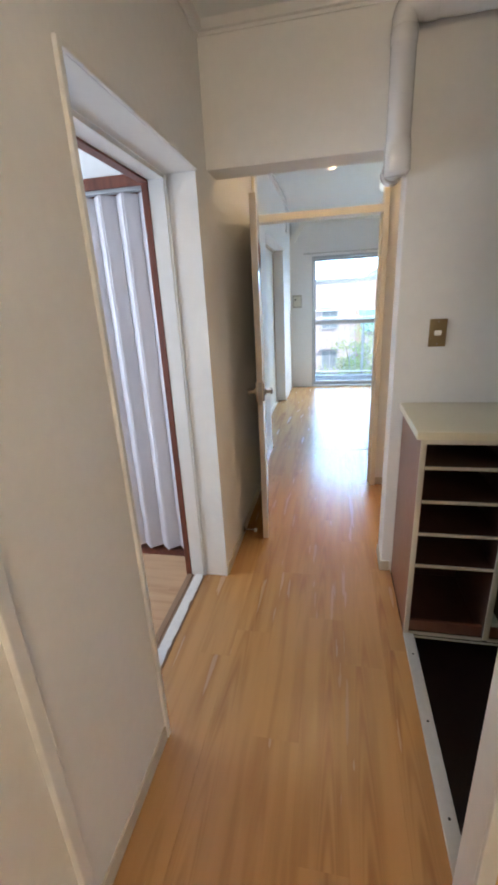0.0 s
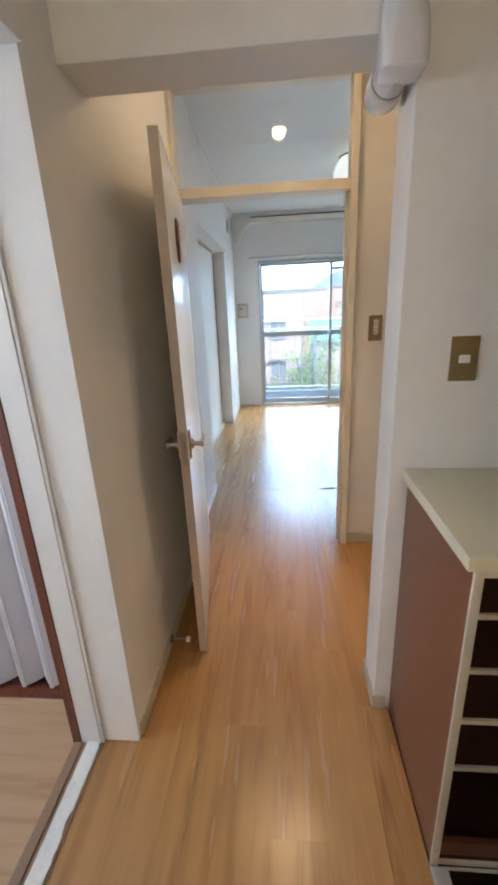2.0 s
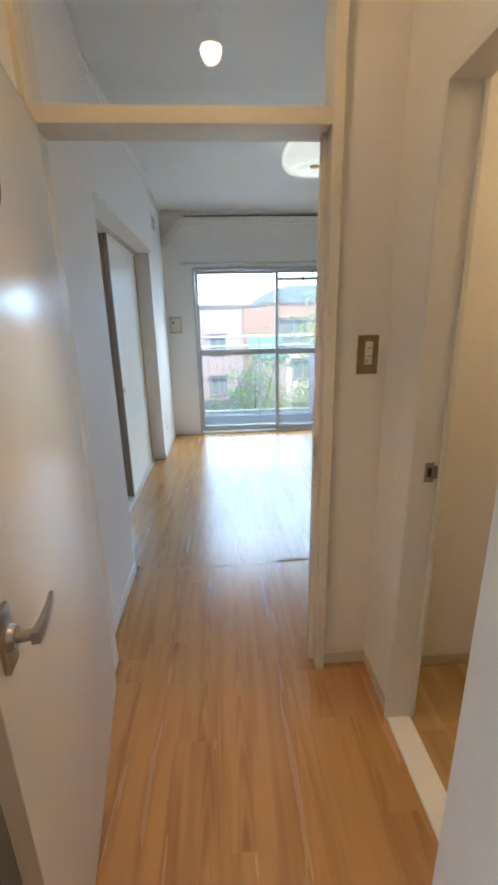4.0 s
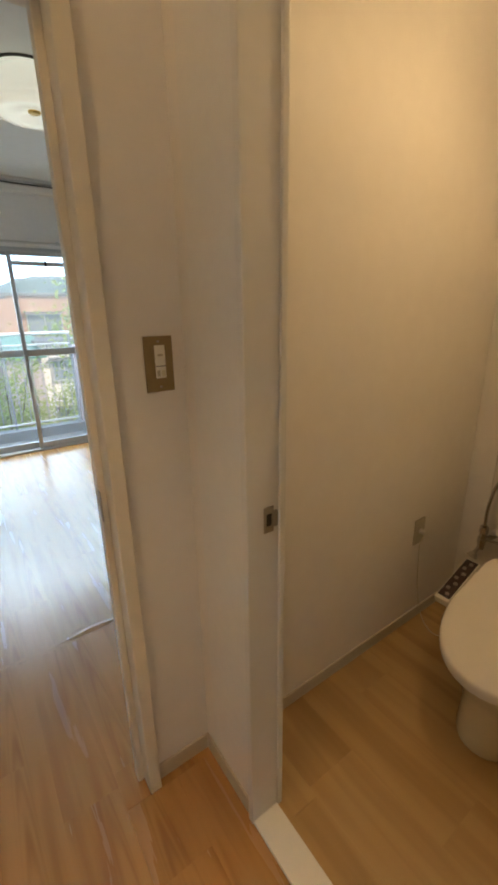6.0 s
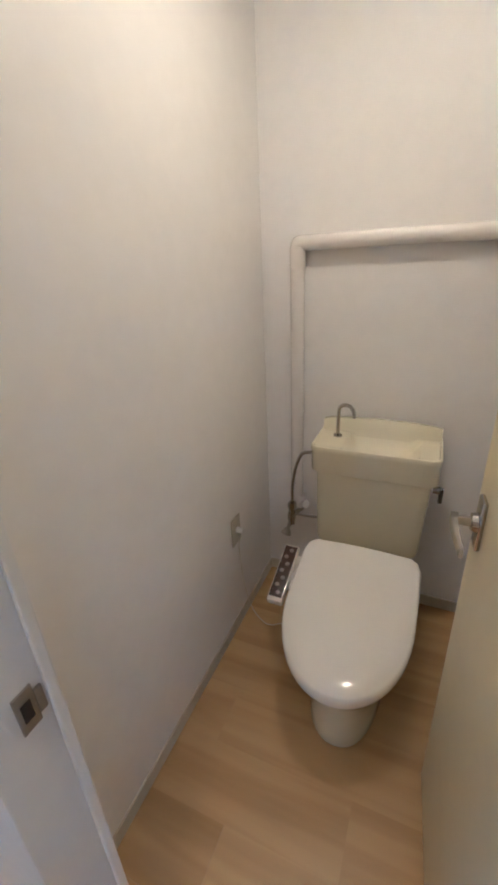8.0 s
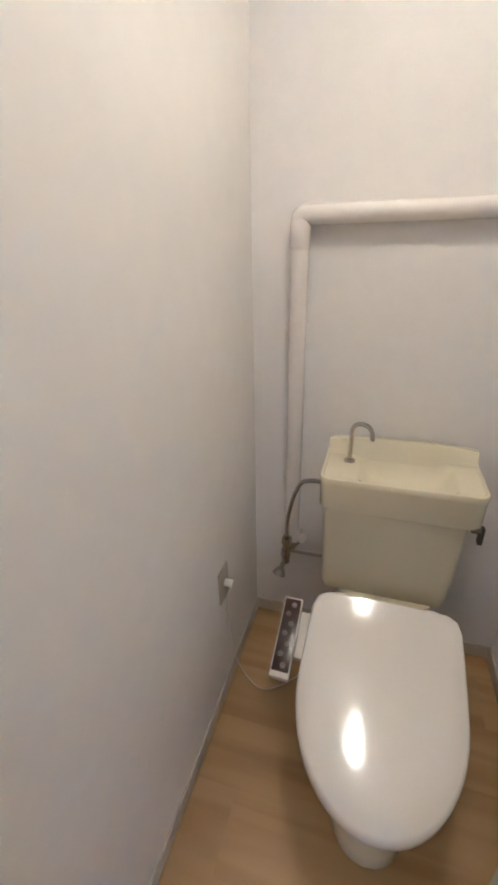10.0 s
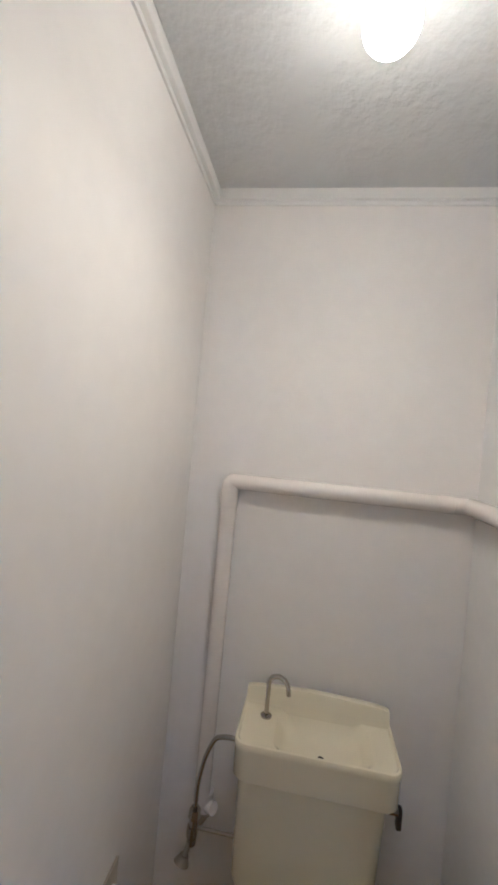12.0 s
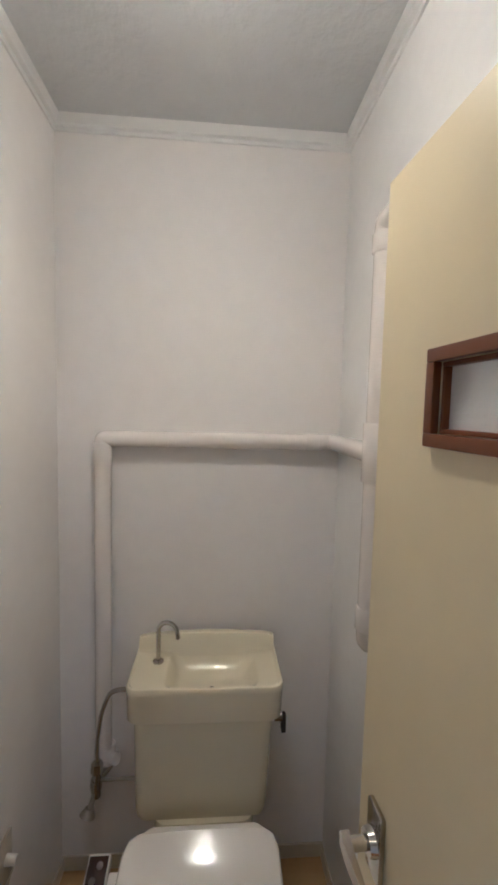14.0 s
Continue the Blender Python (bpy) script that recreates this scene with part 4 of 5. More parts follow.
part("cord", bm, M_IVORY, sock, "thin off-white cord")

# toilet doorway
structure("door_frame_toilet", boxes((0.586, 0.684, 2.917, 2.938, 0, 2.005), (0.586, 0.684, 2.292, 2.311, 0, 2.005), (0.586, 0.684, 2.311, 2.917, 1.978, 2.005), (0.674, 0.690, 2.909, 2.9168, 0.012, 1.978), bevel=0.003), M_TRIM, "white painted toilet door frame", "trim")
structure("sill_toilet", boxes((0.590, 0.676, 2.3112, 2.9168, -0.005, 0.012), bevel=0.002), M_TRIM, "white painted toilet door sill", "sill")
sp = thing("strike_plate", "steel strike plate with a dark latch hole", "strike plate", (0.64, 2.916, 0.985))
part("plate", boxes((0.632, 0.659, 2.9135, 2.9168, 0.953, 1.017), (0.659, 0.670, 2.9125, 2.9168, 0.964, 1.004), bevel=0.0008), M_STEEL, sp)
part("hole", boxes((0.638, 0.652, 2.9128, 2.9134, 0.970, 1.000)), M_DARK, sp, "dark latch hole")


def toilet_door():
    hinge, lead = Vector((0.694, 2.322, 0)), Vector((1.325, 2.366, 0))
    d = lead - hinge
    m = Matrix.Translation(hinge) @ Matrix.Rotation(math.atan2(d.y, d.x), 4, "Z")
    w = d.length
    t = thing("door_2", "cream painted toilet door with a small framed light, standing open", "door", tuple(hinge), kind="structure")
    a, b, z0, z1 = w - 0.49, w - 0.156, 1.609, 1.694
    bm = bmesh.new()
    for r in ((0, w, 0.02, z0), (0, w, z1, 1.975), (0, a, z0, z1), (b, w, z0, z1)):
        box(bm, r[0], r[1], -0.017, 0.017, r[2], r[3], m=m)
    part("leaf", bm, M_DOOR_CREAM, t)
    bm = bmesh.new()
    for s in (-1, 1):
        y0, y1 = sorted((s * 0.0172, s * 0.028))
        for r in ((a - 0.016, b + 0.016, z1, z1 + 0.016), (a - 0.016, b + 0.016, z0 - 0.016, z0), (a - 0.016, a, z0, z1), (b, b + 0.016, z0, z1)):
            box(bm, r[0], r[1], y0, y1, r[2], r[3], bevel=0.002, m=m)
    for r in ((a, b, z1 - 0.006, z1 - 0.0005), (a, b, z0 + 0.0005, z0 + 0.006), (a + 0.0005, a + 0.006, z0 + 0.006, z1 - 0.006), (b - 0.006, b - 0.0005, z0 + 0.006, z1 - 0.006)):
        box(bm, r[0], r[1], -0.0165, 0.0165, r[2], r[3], bevel=0.001, m=m)
    fr = part("light_frame", bm, M_OAK, t, "varnished brown wooden frame")
    part("pane", box(bmesh.new(), a + 0.006, b - 0.006, 0.002, 0.008, z0 + 0.006, z1 - 0.006, m=m), M_FROST, fr, "pebbled frosted glass pane")
    lever(t, m @ Matrix.Translation((w - 0.067, 0.0172, 0.984)), M_CHROME, -1)
    lever(t, m @ Matrix.Translation((w - 0.067, -0.0172, 0.984)) @ Matrix.Rotation(radians(180), 4, "Z"), M_CHROME, 1)
    part("latch_plate", box(bmesh.new(), w + 0.0003, w + 0.002, -0.011, 0.011, 0.88, 1.0, m=m), M_STEEL, t, "steel latch plate")


toilet_door()


# ---- lamps ----
def bulb_lamp(label, x, y, top, mat, beam, colour, k=1.0, spread=150, tall=1.0, deep_collar=False, group="bare bulb lamps"):
    """A bare bulb in a tapering holder under a ceiling rose: its lower globe shines, its collar is opaque, and a disc
    lamp added below it throws more light down.
    """
    t = thing("ceiling_lamp", label, "lamp", (x, y, top), group)

    def turned(name, profile, material, lab):
        part(name, lathe(bmesh.new(), [(k * r, k * tall * z) for r, z in profile], (x, y, top - 0.0005), 32), material, t, lab)

    turned("ceiling_rose", ((0.054, 0), (0.054, -0.006), (0.051, -0.016), (0.045, -0.020), (0.040, -0.021)), M_STEEL, "steel ceiling rose")
    turned("rim", ((0.058, 0), (0.058, -0.003), (0.055, -0.0045), (0.0545, 0)), M_YELLOWED, "yellowed old glue round the rose")
    turned("holder", ((0.043, -0.020), (0.044, -0.030), (0.041, -0.055), (0.035, -0.078), (0.033, -0.086)), M_PLASTIC, "cream bulb holder")
    neck = [(0.030, -0.086), (0.033, -0.090), (0.035, -0.096), (0.040, -0.110), (0.0452, -0.126), (0.0474, -0.141)]
    cut = 5 if deep_collar else 2
    turned("collar", neck[:cut + 1], M_PLASTIC, "white plastic bulb collar")
    turned("bulb", [(r - 0.0004, z - 0.0005) for r, z in neck[cut:]] + [(0.0475 * math.cos(radians(a)), -0.147 - 0.054 * math.sin(radians(a))) for a in (-4, 5, 18, 31, 44, 57, 70, 81)] + [(0.002, -0.2045)], mat, "lit warm white bulb")
    # added disc lamp under the bulb, brightening the floor and lower walls
    down_fill = new("bulb_fill", bpy.data.lights.new("bulb_fill", "AREA"))
    down_fill.data.shape, down_fill.data.size, down_fill.data.energy, down_fill.data.color = "DISK", 0.05 * k, beam, colour
    down_fill.data.spread = radians(spread)
    down_fill.location = (x, y, top - 0.207 * k * tall)
    return t


bulb_lamp("bare lit bulb in a cream holder on the toilet ceiling", 1.400, 2.676, TOILET_TOP, M_BULB_TOILET, BEAM_TOILET, (1.0, 0.72, 0.41), 1.02, tall=0.84)
bulb_lamp("bare lit bulb on the passage ceiling", 0.03, 2.79, HALL_TOP, M_BULB, BEAM_PASSAGE, (1.0, 0.72, 0.43), 0.84, 62, deep_collar=True)


def round_lamp(label, x, y, top, shade, k=1.0):
    """A squat milk-glass shade with a hollow underside, a brass knob in it, under a dark mount."""
    t = thing("ceiling_lamp", label, "lamp", (x, y, top), "round milk-glass lamps")

    def turned(name, profile, material, lab, n=48):
        part(name, lathe(bmesh.new(), [(k * r, k * z) for r, z in profile], (x, y, top - 0.0005), n), material, t, lab)

    turned("mount", ((0.188, 0), (0.188, -0.006), (0.182, -0.0095)), M_DARK, "dark metal mount")
    turned("shade", ((0.180, -0.010), (0.187, -0.016), (0.188, -0.026), (0.193, -0.032), (0.212, -0.056), (0.229, -0.092), (0.235, -0.128), (0.229, -0.160), (0.208, -0.185), (0.172, -0.196), (0.12, -0.193), (0.065, -0.180), (0.03, -0.172), (0.01, -0.171)), shade, "glossy milk-glass shade")
    turned("knob", ((0.033, -0.1715), (0.033, -0.177), (0.028, -0.181), (0.006, -0.182)), M_BRASS, "brass knob", 24)


# the first lamp is made up: out of view, it brightens the hall softly
round_lamp("unseen round fill lamp added on the hall ceiling", 0.22, -0.80, HALL_TOP, M_FILL_HALL, 0.8)
round_lamp("round milk-glass ceiling lamp with a brass knob", 0.742, 5.12, LIVING_TOP, M_LAMPSHADE)


# ---- balcony windows ----
def sash(parent, x0, x1, y, transom=None):
    """One sliding sash: stiles, rails and its panes."""
    s = part("sash", boxes((x0, x0 + 0.032, y, y + 0.03, 0.02, 2.04), (x1 - 0.032, x1, y, y + 0.03, 0.02, 2.04), (x0 + 0.032, x1 - 0.032, y, y + 0.03, 0.02, 0.085), (x0 + 0.032, x1 - 0.032, y, y + 0.03, 2.0, 2.04), (x0 + 0.032, x1 - 0.032, y, y + 0.03, 1.025, 1.095), *([(x0 + 0.032, x1 - 0.032, y, y + 0.03, transom - 0.02, transom + 0.02)] if transom else []), bevel=0.002), M_ALU, parent)
    zs = [(0.085, 1.025), (1.095, transom - 0.02), (transom + 0.02, 2.0)] if transom else [(0.085, 1.025), (1.095, 2.0)]
    for z0, z1 in zs:
        g = part("pane", boxes((x0 + 0.032, x1 - 0.032, y + 0.013, y + 0.018, z0, z1)), M_PANE, s, "clear glass pane")
        g.visible_shadow = False
    return s


def balcony_window(name, x0, x1, label):
    t = thing(name, label, "window", ((x0 + x1) / 2, 7.18, 0), kind="structure")
    part("frame", boxes((x0, x0 + 0.022, 7.105, 7.24, -0.02, 2.07), (x1 - 0.022, x1, 7.105, 7.24, -0.02, 2.07), (x0 + 0.022, x1 - 0.022, 7.105, 7.24, 2.035, 2.07), (x0 + 0.022, x1 - 0.022, 7.105, 7.24, -0.02, 0.02), bevel=0.002), M_ALU, t)
    mid = (x0 + x1) / 2 + 0.02
    sash(t, x0 + 0.024, mid + 0.026, 7.19)
    right = sash(t, mid - 0.022, x1 - 0.024, 7.135, 1.93)
    part("latch", boxes((mid + 0.31, mid + 0.33, 7.12, 7.1345, 1.90, 1.965), bevel=0.003), M_DARK, right, "dark latch")
    part("crescent_lock", boxes((mid - 0.012, mid + 0.012, 7.115, 7.1345, 0.98, 1.04), bevel=0.004), M_STEEL, right, "steel crescent lock")


balcony_window("window_1", -0.29, 1.73, "aluminium sliding balcony window with clear panes")
balcony_window("window_2", -2.75, -1.15, "aluminium sliding window of the side room")
rail = thing("curtain_rail", "white metal curtain rail above the balcony window", "curtain rail", (0.7, 7.07, 2.10))
part("rail", boxes((-0.42, 1.86, 7.060, 7.074, 2.098, 2.116), (-0.42, 1.86, 7.025, 7.039, 2.098, 2.116), bevel=0.002), M_ALU_TRIM, rail)
for x in (-0.34, 0.42, 1.18, 1.80):
    part("bracket", boxes((x - 0.008, x + 0.008, 7.02, 7.1095, 2.1165, 2.126)), M_ALU, rail)

duct = thing("pipe_cover", "white plastic air-conditioner pipe cover below the ceiling", "pipe cover", (0.5, 7.07, 2.5))
bm = bmesh.new()
sec = ((-0.035, 0), (0.035, 0), (0.035, -0.045), (0.025, -0.055), (-0.025, -0.055), (-0.035, -0.045))


def cover(points):
    rings = []
    for i, p in enumerate(points):
        a, b = Vector(points[max(i - 1, 0)]), Vector(points[min(i + 1, len(points) - 1)])
        w = (b - a).normalized()
        up = Vector((-w.z, 0, w.x))
        rings.append([tuple(Vector(p) + up * u + Vector((0, v, 0))) for u, v in sec])
    return rings


loft(bm, cover([(-0.590, 7.1095, 2.315), (-0.415, 7.1095, 2.55), (-0.375, 7.1095, 2.572), (2.295, 7.1095, 2.572)]))
part("cover", bm, M_PLASTIC, duct)
part("joint", box(bmesh.new(), -0.04, 0.04, -0.061, 0, -0.045, 0.045, bevel=0.004, m=pose(-0.570, 7.1095, 2.342, 0, -53, 0)), M_PLASTIC, duct, "joint sleeve")
# the gap's shade is a solid dark strip here
part("gap_shade", boxes((-0.36, 2.29, 7.085, 7.1095, 2.6095, 2.622)), M_DARK, duct, "dark strip drawn as the shade in the gap above the cover")
vent = thing("wall_vent", "small white slotted wall vent", "vent", (-0.63, 6.5, 2.42))
part("frame", boxes((-0.635, -0.622, 6.43, 6.57, 2.35, 2.49), bevel=0.003), M_PLASTIC, vent)
for i in range(5):
    part("slot", boxes((-0.6218, -0.6212, 6.445, 6.555, 2.366 + i * 0.024, 2.378 + i * 0.024)), M_DARK, vent)


# ---- sliding doors to the side room ----
def sliding_door(x, y0, y1, label):
    t = thing("sliding_door", label, "door", (x, (y0 + y1) / 2, 0.0), "sliding doors")
    part("panel", boxes((x - 0.010, x + 0.010, y0 + 0.015, y1 - 0.015, 0.034, 2.046)), M_SLIDE, t)
    for a, b in ((y0, y0 + 0.015), (y1 - 0.015, y1)):
        part("stile", boxes((x - 0.015, x + 0.015, a, b, 0.010, 2.07), bevel=0.002), M_STILE, t, "beige-brown edge stile")
    for a, b in ((0.010, 0.034), (2.046, 2.07)):
        part("rail", boxes((x - 0.014, x + 0.014, y0 + 0.0151, y1 - 0.0151, a, b)), M_SLIDE, t)
    bm = bmesh.new()
    rod(bm, (x + 0.0102, y0 + 0.075, 0.92), (x + 0.013, y0 + 0.075, 0.92), 0.022, n=20)
    part("pull", bm, M_STEEL, t, "round steel finger pull")


sliding_door(-0.785, 5.08, 6.095, "cream paper-faced sliding door pushed to the pier")
sliding_door(-0.825, 5.10, 6.10, "second cream sliding door behind the first")
structure("trim_sliding_frame", boxes((-0.86, -0.74, 4.01, 6.11, 2.072, 2.0895), (-0.86, -0.74, 4.01, 6.11, -0.004, 0.009), (-0.86, -0.74, 4.0105, 4.03, 0.009, 2.072), bevel=0.002), M_DOOR_EDGE, "beige-brown track frame of the sliding doors", "trim")


# ---- balcony and outside ----
M_CONCRETE = shader("balcony_concrete", (0.17, 0.19, 0.22), 0.8, grain=0.25, scale=20, bump=0.3, bump_scale=120)
M_PINK = shader("pink_render", (0.53, 0.465, 0.48), 0.85, grain=0.12, scale=3, bump=0.2, bump_scale=60)
M_LILAC = shader("lilac_render", (0.43, 0.36, 0.41), 0.8, grain=0.1, scale=6, bump=0.2, bump_scale=80)
M_BRICK = shader("brick_tile", (0.50, 0.33, 0.25), 0.8, grain=0.25, scale=14, bump=0.4, bump_scale=30)
M_GREEN_ROOF = shader("green_sheet", (0.08, 0.26, 0.22), 0.5, grain=0.15, scale=4)
M_LEAF = shader("leaf", (0.27, 0.35, 0.13), 0.55, grain=0.45, scale=2.0)
leaf_nodes = M_LEAF.node_tree
thin = leaf_nodes.nodes.new("ShaderNodeBsdfTranslucent")
thin.inputs["Color"].default_value = (0.42, 0.55, 0.12, 1)
both = leaf_nodes.nodes.new("ShaderNodeMixShader")
both.inputs["Fac"].default_value = 0.5
leaf_nodes.links.new(leaf_nodes.nodes["Principled BSDF"].outputs[0], both.inputs[1])
leaf_nodes.links.new(thin.outputs[0], both.inputs[2])
leaf_nodes.links.new(both.outputs[0], leaf_nodes.nodes["Material Output"].inputs["Surface"])
M_BARK = shader("bark", (0.10, 0.075, 0.05), 0.9, grain=0.4, scale=20, bump=0.5, bump_scale=50)
# the blue haze of distance is mixed into the woods' colour
M_HILL = shader("haze_tinted_woods", (0.09, 0.16, 0.17), 0.95, grain=0.5, scale=0.5, bump=0.6, bump_scale=0.8)
M_GROUND = shader("ground", (0.16, 0.15, 0.11), 0.95, grain=0.35, scale=1.2)
M_WINDOW_FAR = shader("far_window_glass", (0.22, 0.28, 0.33), 0.15, grain=0.2, scale=2)

structure("balcony_floor", boxes((-3.6, 3.2, 7.25, 8.36, -0.30, -0.14)), M_CONCRETE, "grey concrete balcony floor", "balcony")
structure("balcony_kerb", boxes((-3.6, 3.2, 8.20, 8.36, -0.14, -0.01), bevel=0.006), M_CONCRETE, "grey concrete balcony kerb", "balcony")
structure("wall_balcony", boxes((1.44, 3.2, 8.20, 8.34, -0.01, 1.05), bevel=0.005), M_LILAC, "lilac-pink rendered balcony parapet", "wall")
structure("wall_outer", boxes((-3.72, -3.6, 3.78, 8.36, -0.3, 2.8), (3.08, 3.2, 7.25, 8.2, -0.14, 2.6)), M_PINK, "rendered outer walls", "wall")
M_RAIL = shader("grey_rail_paint", (0.30, 0.33, 0.34), 0.45, grain=0.08)
M_RAIL_TOP = shader("pale_rail_paint", (0.66, 0.70, 0.71), 0.4, grain=0.06)
railing = thing("balcony_railing", "pale metal balcony railing with upright bars", "railing", (0, 8.27, -0.01))
for z, r in ((1.213, 0.020), (1.075, 0.012), (0.060, 0.014)):
    bm = bmesh.new()
    rod(bm, (-3.59, 8.27, z), (1.436, 8.27, z), r, n=10)
    part("rail", bm, M_RAIL_TOP, railing)
bar = None
for i in range(46):
    x = -3.55 + i * 0.109
    if bar is None:
        bm = bmesh.new()
        rod(bm, (0, 0, 0.06), (0, 0, 1.075), 0.0055, n=8)
        bar = part("bar", bm, M_RAIL, railing)
        mesh = bar.data
    else:
        bar = new("bar", mesh)
        bar.parent = railing
        bar.matrix_parent_inverse = railing.matrix_basis.inverted()
    bar.location = (x, 8.27, 0)
for x in (-3.56, -2.0, -0.42, 0.62, 1.42):
    bm = bmesh.new()
    rod(bm, (x, 8.27, -0.012), (x, 8.27, 1.213), 0.014, n=10)
    part("post", bm, M_RAIL, railing)

G = -6.2
m_haze = shader("hazy_bright_sky", (0.8, 0.85, 0.9), 1.0, emission=HAZY_SKY, emit_colour=(0.28, 0.58, 1.0))
structure("backdrop_sky", boxes((-900, 900, 620, 622, G, 520)), m_haze, "bright hazy white sky beyond the hill", "sky")
structure("ground", boxes((-900, 900, 8.6, 1500, G - 0.5, G), (-900, 900, -900, 8.6, G - 0.5, G)), M_GROUND, "earth and grass ground below the flats")


def apartment(label, x0, x1, y0, depth, top, mat, cols, rows, win_w, win_h, first, step, name="apartment_building", brick=None):
    t = thing(name, label, "building", ((x0 + x1) / 2, y0, G))
    part("wall", boxes((x0, x1, y0, y0 + depth, G, top)), mat, t)
    part("roof", boxes((x0 - 0.15, x1 + 0.15, y0 - 0.15, y0 + depth + 0.15, top, top + 0.18), bevel=0.02), M_CONCRETE, t)
    if brick:
        part("brick_face", boxes((brick[0], brick[1], y0 - 0.06, y0 - 0.005, G, top - 0.02)), M_BRICK, t, "brick-tiled strip")
    for i in range(cols):
        for j in range(rows):
            x = first[0] + i * step[0]
            z = first[1] - j * step[1]
            w = part("window", boxes((x, x + win_w, y0 - 0.02, y0 + 0.05, z, z + win_h)), M_WINDOW_FAR, t, "dark window")
            part("window_frame", boxes((x - 0.06, x, y0 - 0.05, y0 - 0.001, z - 0.06, z + win_h + 0.06), (x + win_w, x + win_w + 0.06, y0 - 0.05, y0 - 0.001, z - 0.06, z + win_h + 0.06), (x, x + win_w, y0 - 0.05, y0 - 0.001, z + win_h, z + win_h + 0.06), (x, x + win_w, y0 - 0.12, y0 - 0.001, z - 0.06, z), (x + win_w / 2 - 0.025, x + win_w / 2 + 0.025, y0 - 0.045, y0 - 0.021, z, z + win_h)), M_ALU, w)
            part("hood", boxes((x - 0.15, x + win_w + 0.15, y0 - 0.35, y0 - 0.001, z + win_h + 0.1, z + win_h + 0.18)), M_CONCRETE, w)
    return t


apartment("pale pink rendered apartment block with brick strip", -9.5, 2.9, 30.0, 9, 2.35, M_PINK, 3, 3, 1.0, 1.15, (-6.6, -0.65), (2.95, 2.75), brick=(1.5, 2.9))
apartment("brick-tiled apartment block with concrete hoods", 2.9, 12.0, 31.5, 9, 2.55, M_BRICK, 3, 3, 1.9, 1.1, (4.2, 0.35), (2.6, 2.75))
apartment("white low building with flat roof", 3.4, 7.4, 24.0, 5, 0.1, shader("white_render", (0.7, 0.7, 0.68), 0.8, grain=0.1, scale=2), 2, 2, 1.0, 0.9, (3.9, -1.6), (1.7, 2.4), name="annex_building")
shed = thing("shed", "low shed with a teal sheet roof", "shed", (2.4, 23.0, G))
part("wall", boxes((1.7, 3.3, 23.0, 26.0, G, -0.4)), M_PINK, shed)
bm = bmesh.new()
loft(bm, [[(x, 22.8, z), (x, 26.2, z + 0.9), (x, 26.2, z + 0.98), (x, 22.8, z + 0.08)] for x, z in ((1.5, -0.4), (3.5, -0.4))])
part("roof", bm, M_GREEN_ROOF, shed, "teal sheet roof")

bm = bmesh.new()
nx, ny = 70, 14
grid = []
for j in range(ny + 1):
    row = []
    for i in range(nx + 1):
        x = -30 + 150 * i / nx
        y = 120 + 70 * j / ny
        k = j / ny
        env = max(0.0, 1 - ((x - 36) / 33.0) ** 2)
        h = 13.5 * env ** 0.8 * math.sin(math.pi * min(1, k + 0.12) * 0.62) + 1.6 * noise.fractal((x * 0.12, y * 0.12, 0.5), 0.9, 2.1, 5) * env ** 0.5
        row.append(bm.verts.new((x, y, G + (h + 7.0) * min(1, env * 4))))
    grid.append(row)
for j in range(ny):
    for i in range(nx):
        bm.faces.new((grid[j][i], grid[j][i + 1], grid[j + 1][i + 1], grid[j + 1][i]))
tagged(part("far_hill", bm, M_HILL), "far wooded hill with blue distance haze in its colour", "hill", kind="stuff")


def tree(label, x, y, base, top, spread, leaves, seed, lean=0.0):
    """A tapered trunk with limbs, and a loose crown of single leaves."""
    rng = random.Random(seed)
    t = thing("tree", label, "tree", (x, y, base))
    bm = bmesh.new()
    fork = base + (top - base) * 0.5
    tube(bm, [(x, y, base), (x + lean * 0.3, y, base + (fork - base) * 0.6), (x + lean, y, fork)], 0.055, 0.3, 10)
    tips = []
    for i in range(9):
        a = rng.uniform(0, 6.28)
        r = spread * rng.uniform(0.4, 0.95)
        z = fork + (top - fork) * rng.uniform(0.25, 1.0)
        e = Vector((x + lean + r * math.cos(a), y + r * 0.8 * math.sin(a), z))
        m = Vector((x + lean, y, fork)).lerp(e, 0.5) + Vector((0, 0, 0.25))
        tube(bm, [(x + lean, y, fork - 0.3 * rng.random()), tuple(m), tuple(e)], 0.013, 0.3, 6)
        tips += [e, m, m.lerp(e, 0.5)]
    part("trunk", bm, M_BARK, t)
    vs, fs = [], []
    for i in range(leaves):
        c = tips[rng.randrange(len(tips))]
        g = spread * 0.26
        p = c + Vector((rng.gauss(0, g), rng.gauss(0, g), rng.gauss(0, g * 0.55)))
        q = Euler((rng.uniform(-0.9, 0.9), rng.uniform(-0.9, 0.9), rng.uniform(0, 6.28))).to_matrix()
        s = rng.uniform(0.035, 0.08)
        k = len(vs)
        for u, v in ((-1, 0), (0, -0.45), (1, 0), (0, 0.45)):
            vs.append(p + q @ Vector((u * s, v * s, 0.15 * s * abs(v))))
        fs.append((k, k + 1, k + 2, k + 3))
    me = bpy.data.meshes.new("crown")
    me.from_pydata(vs, [], fs)
    me.materials.append(M_LEAF)
    ob = new("crown", me)
    ob.parent = t
    ob.matrix_parent_inverse = t.matrix_basis.inverted()
    tagged(ob, "loose light-green leaves", kind="stuff")


tree("slender light-green tree near the balcony", 3.0, 12.5, G, 3.0, 1.5, 5600, 3, 0.3)
tree("leafy light-green tree below the railing", 0.95, 14.0, G, 0.45, 0.85, 3600, 5)
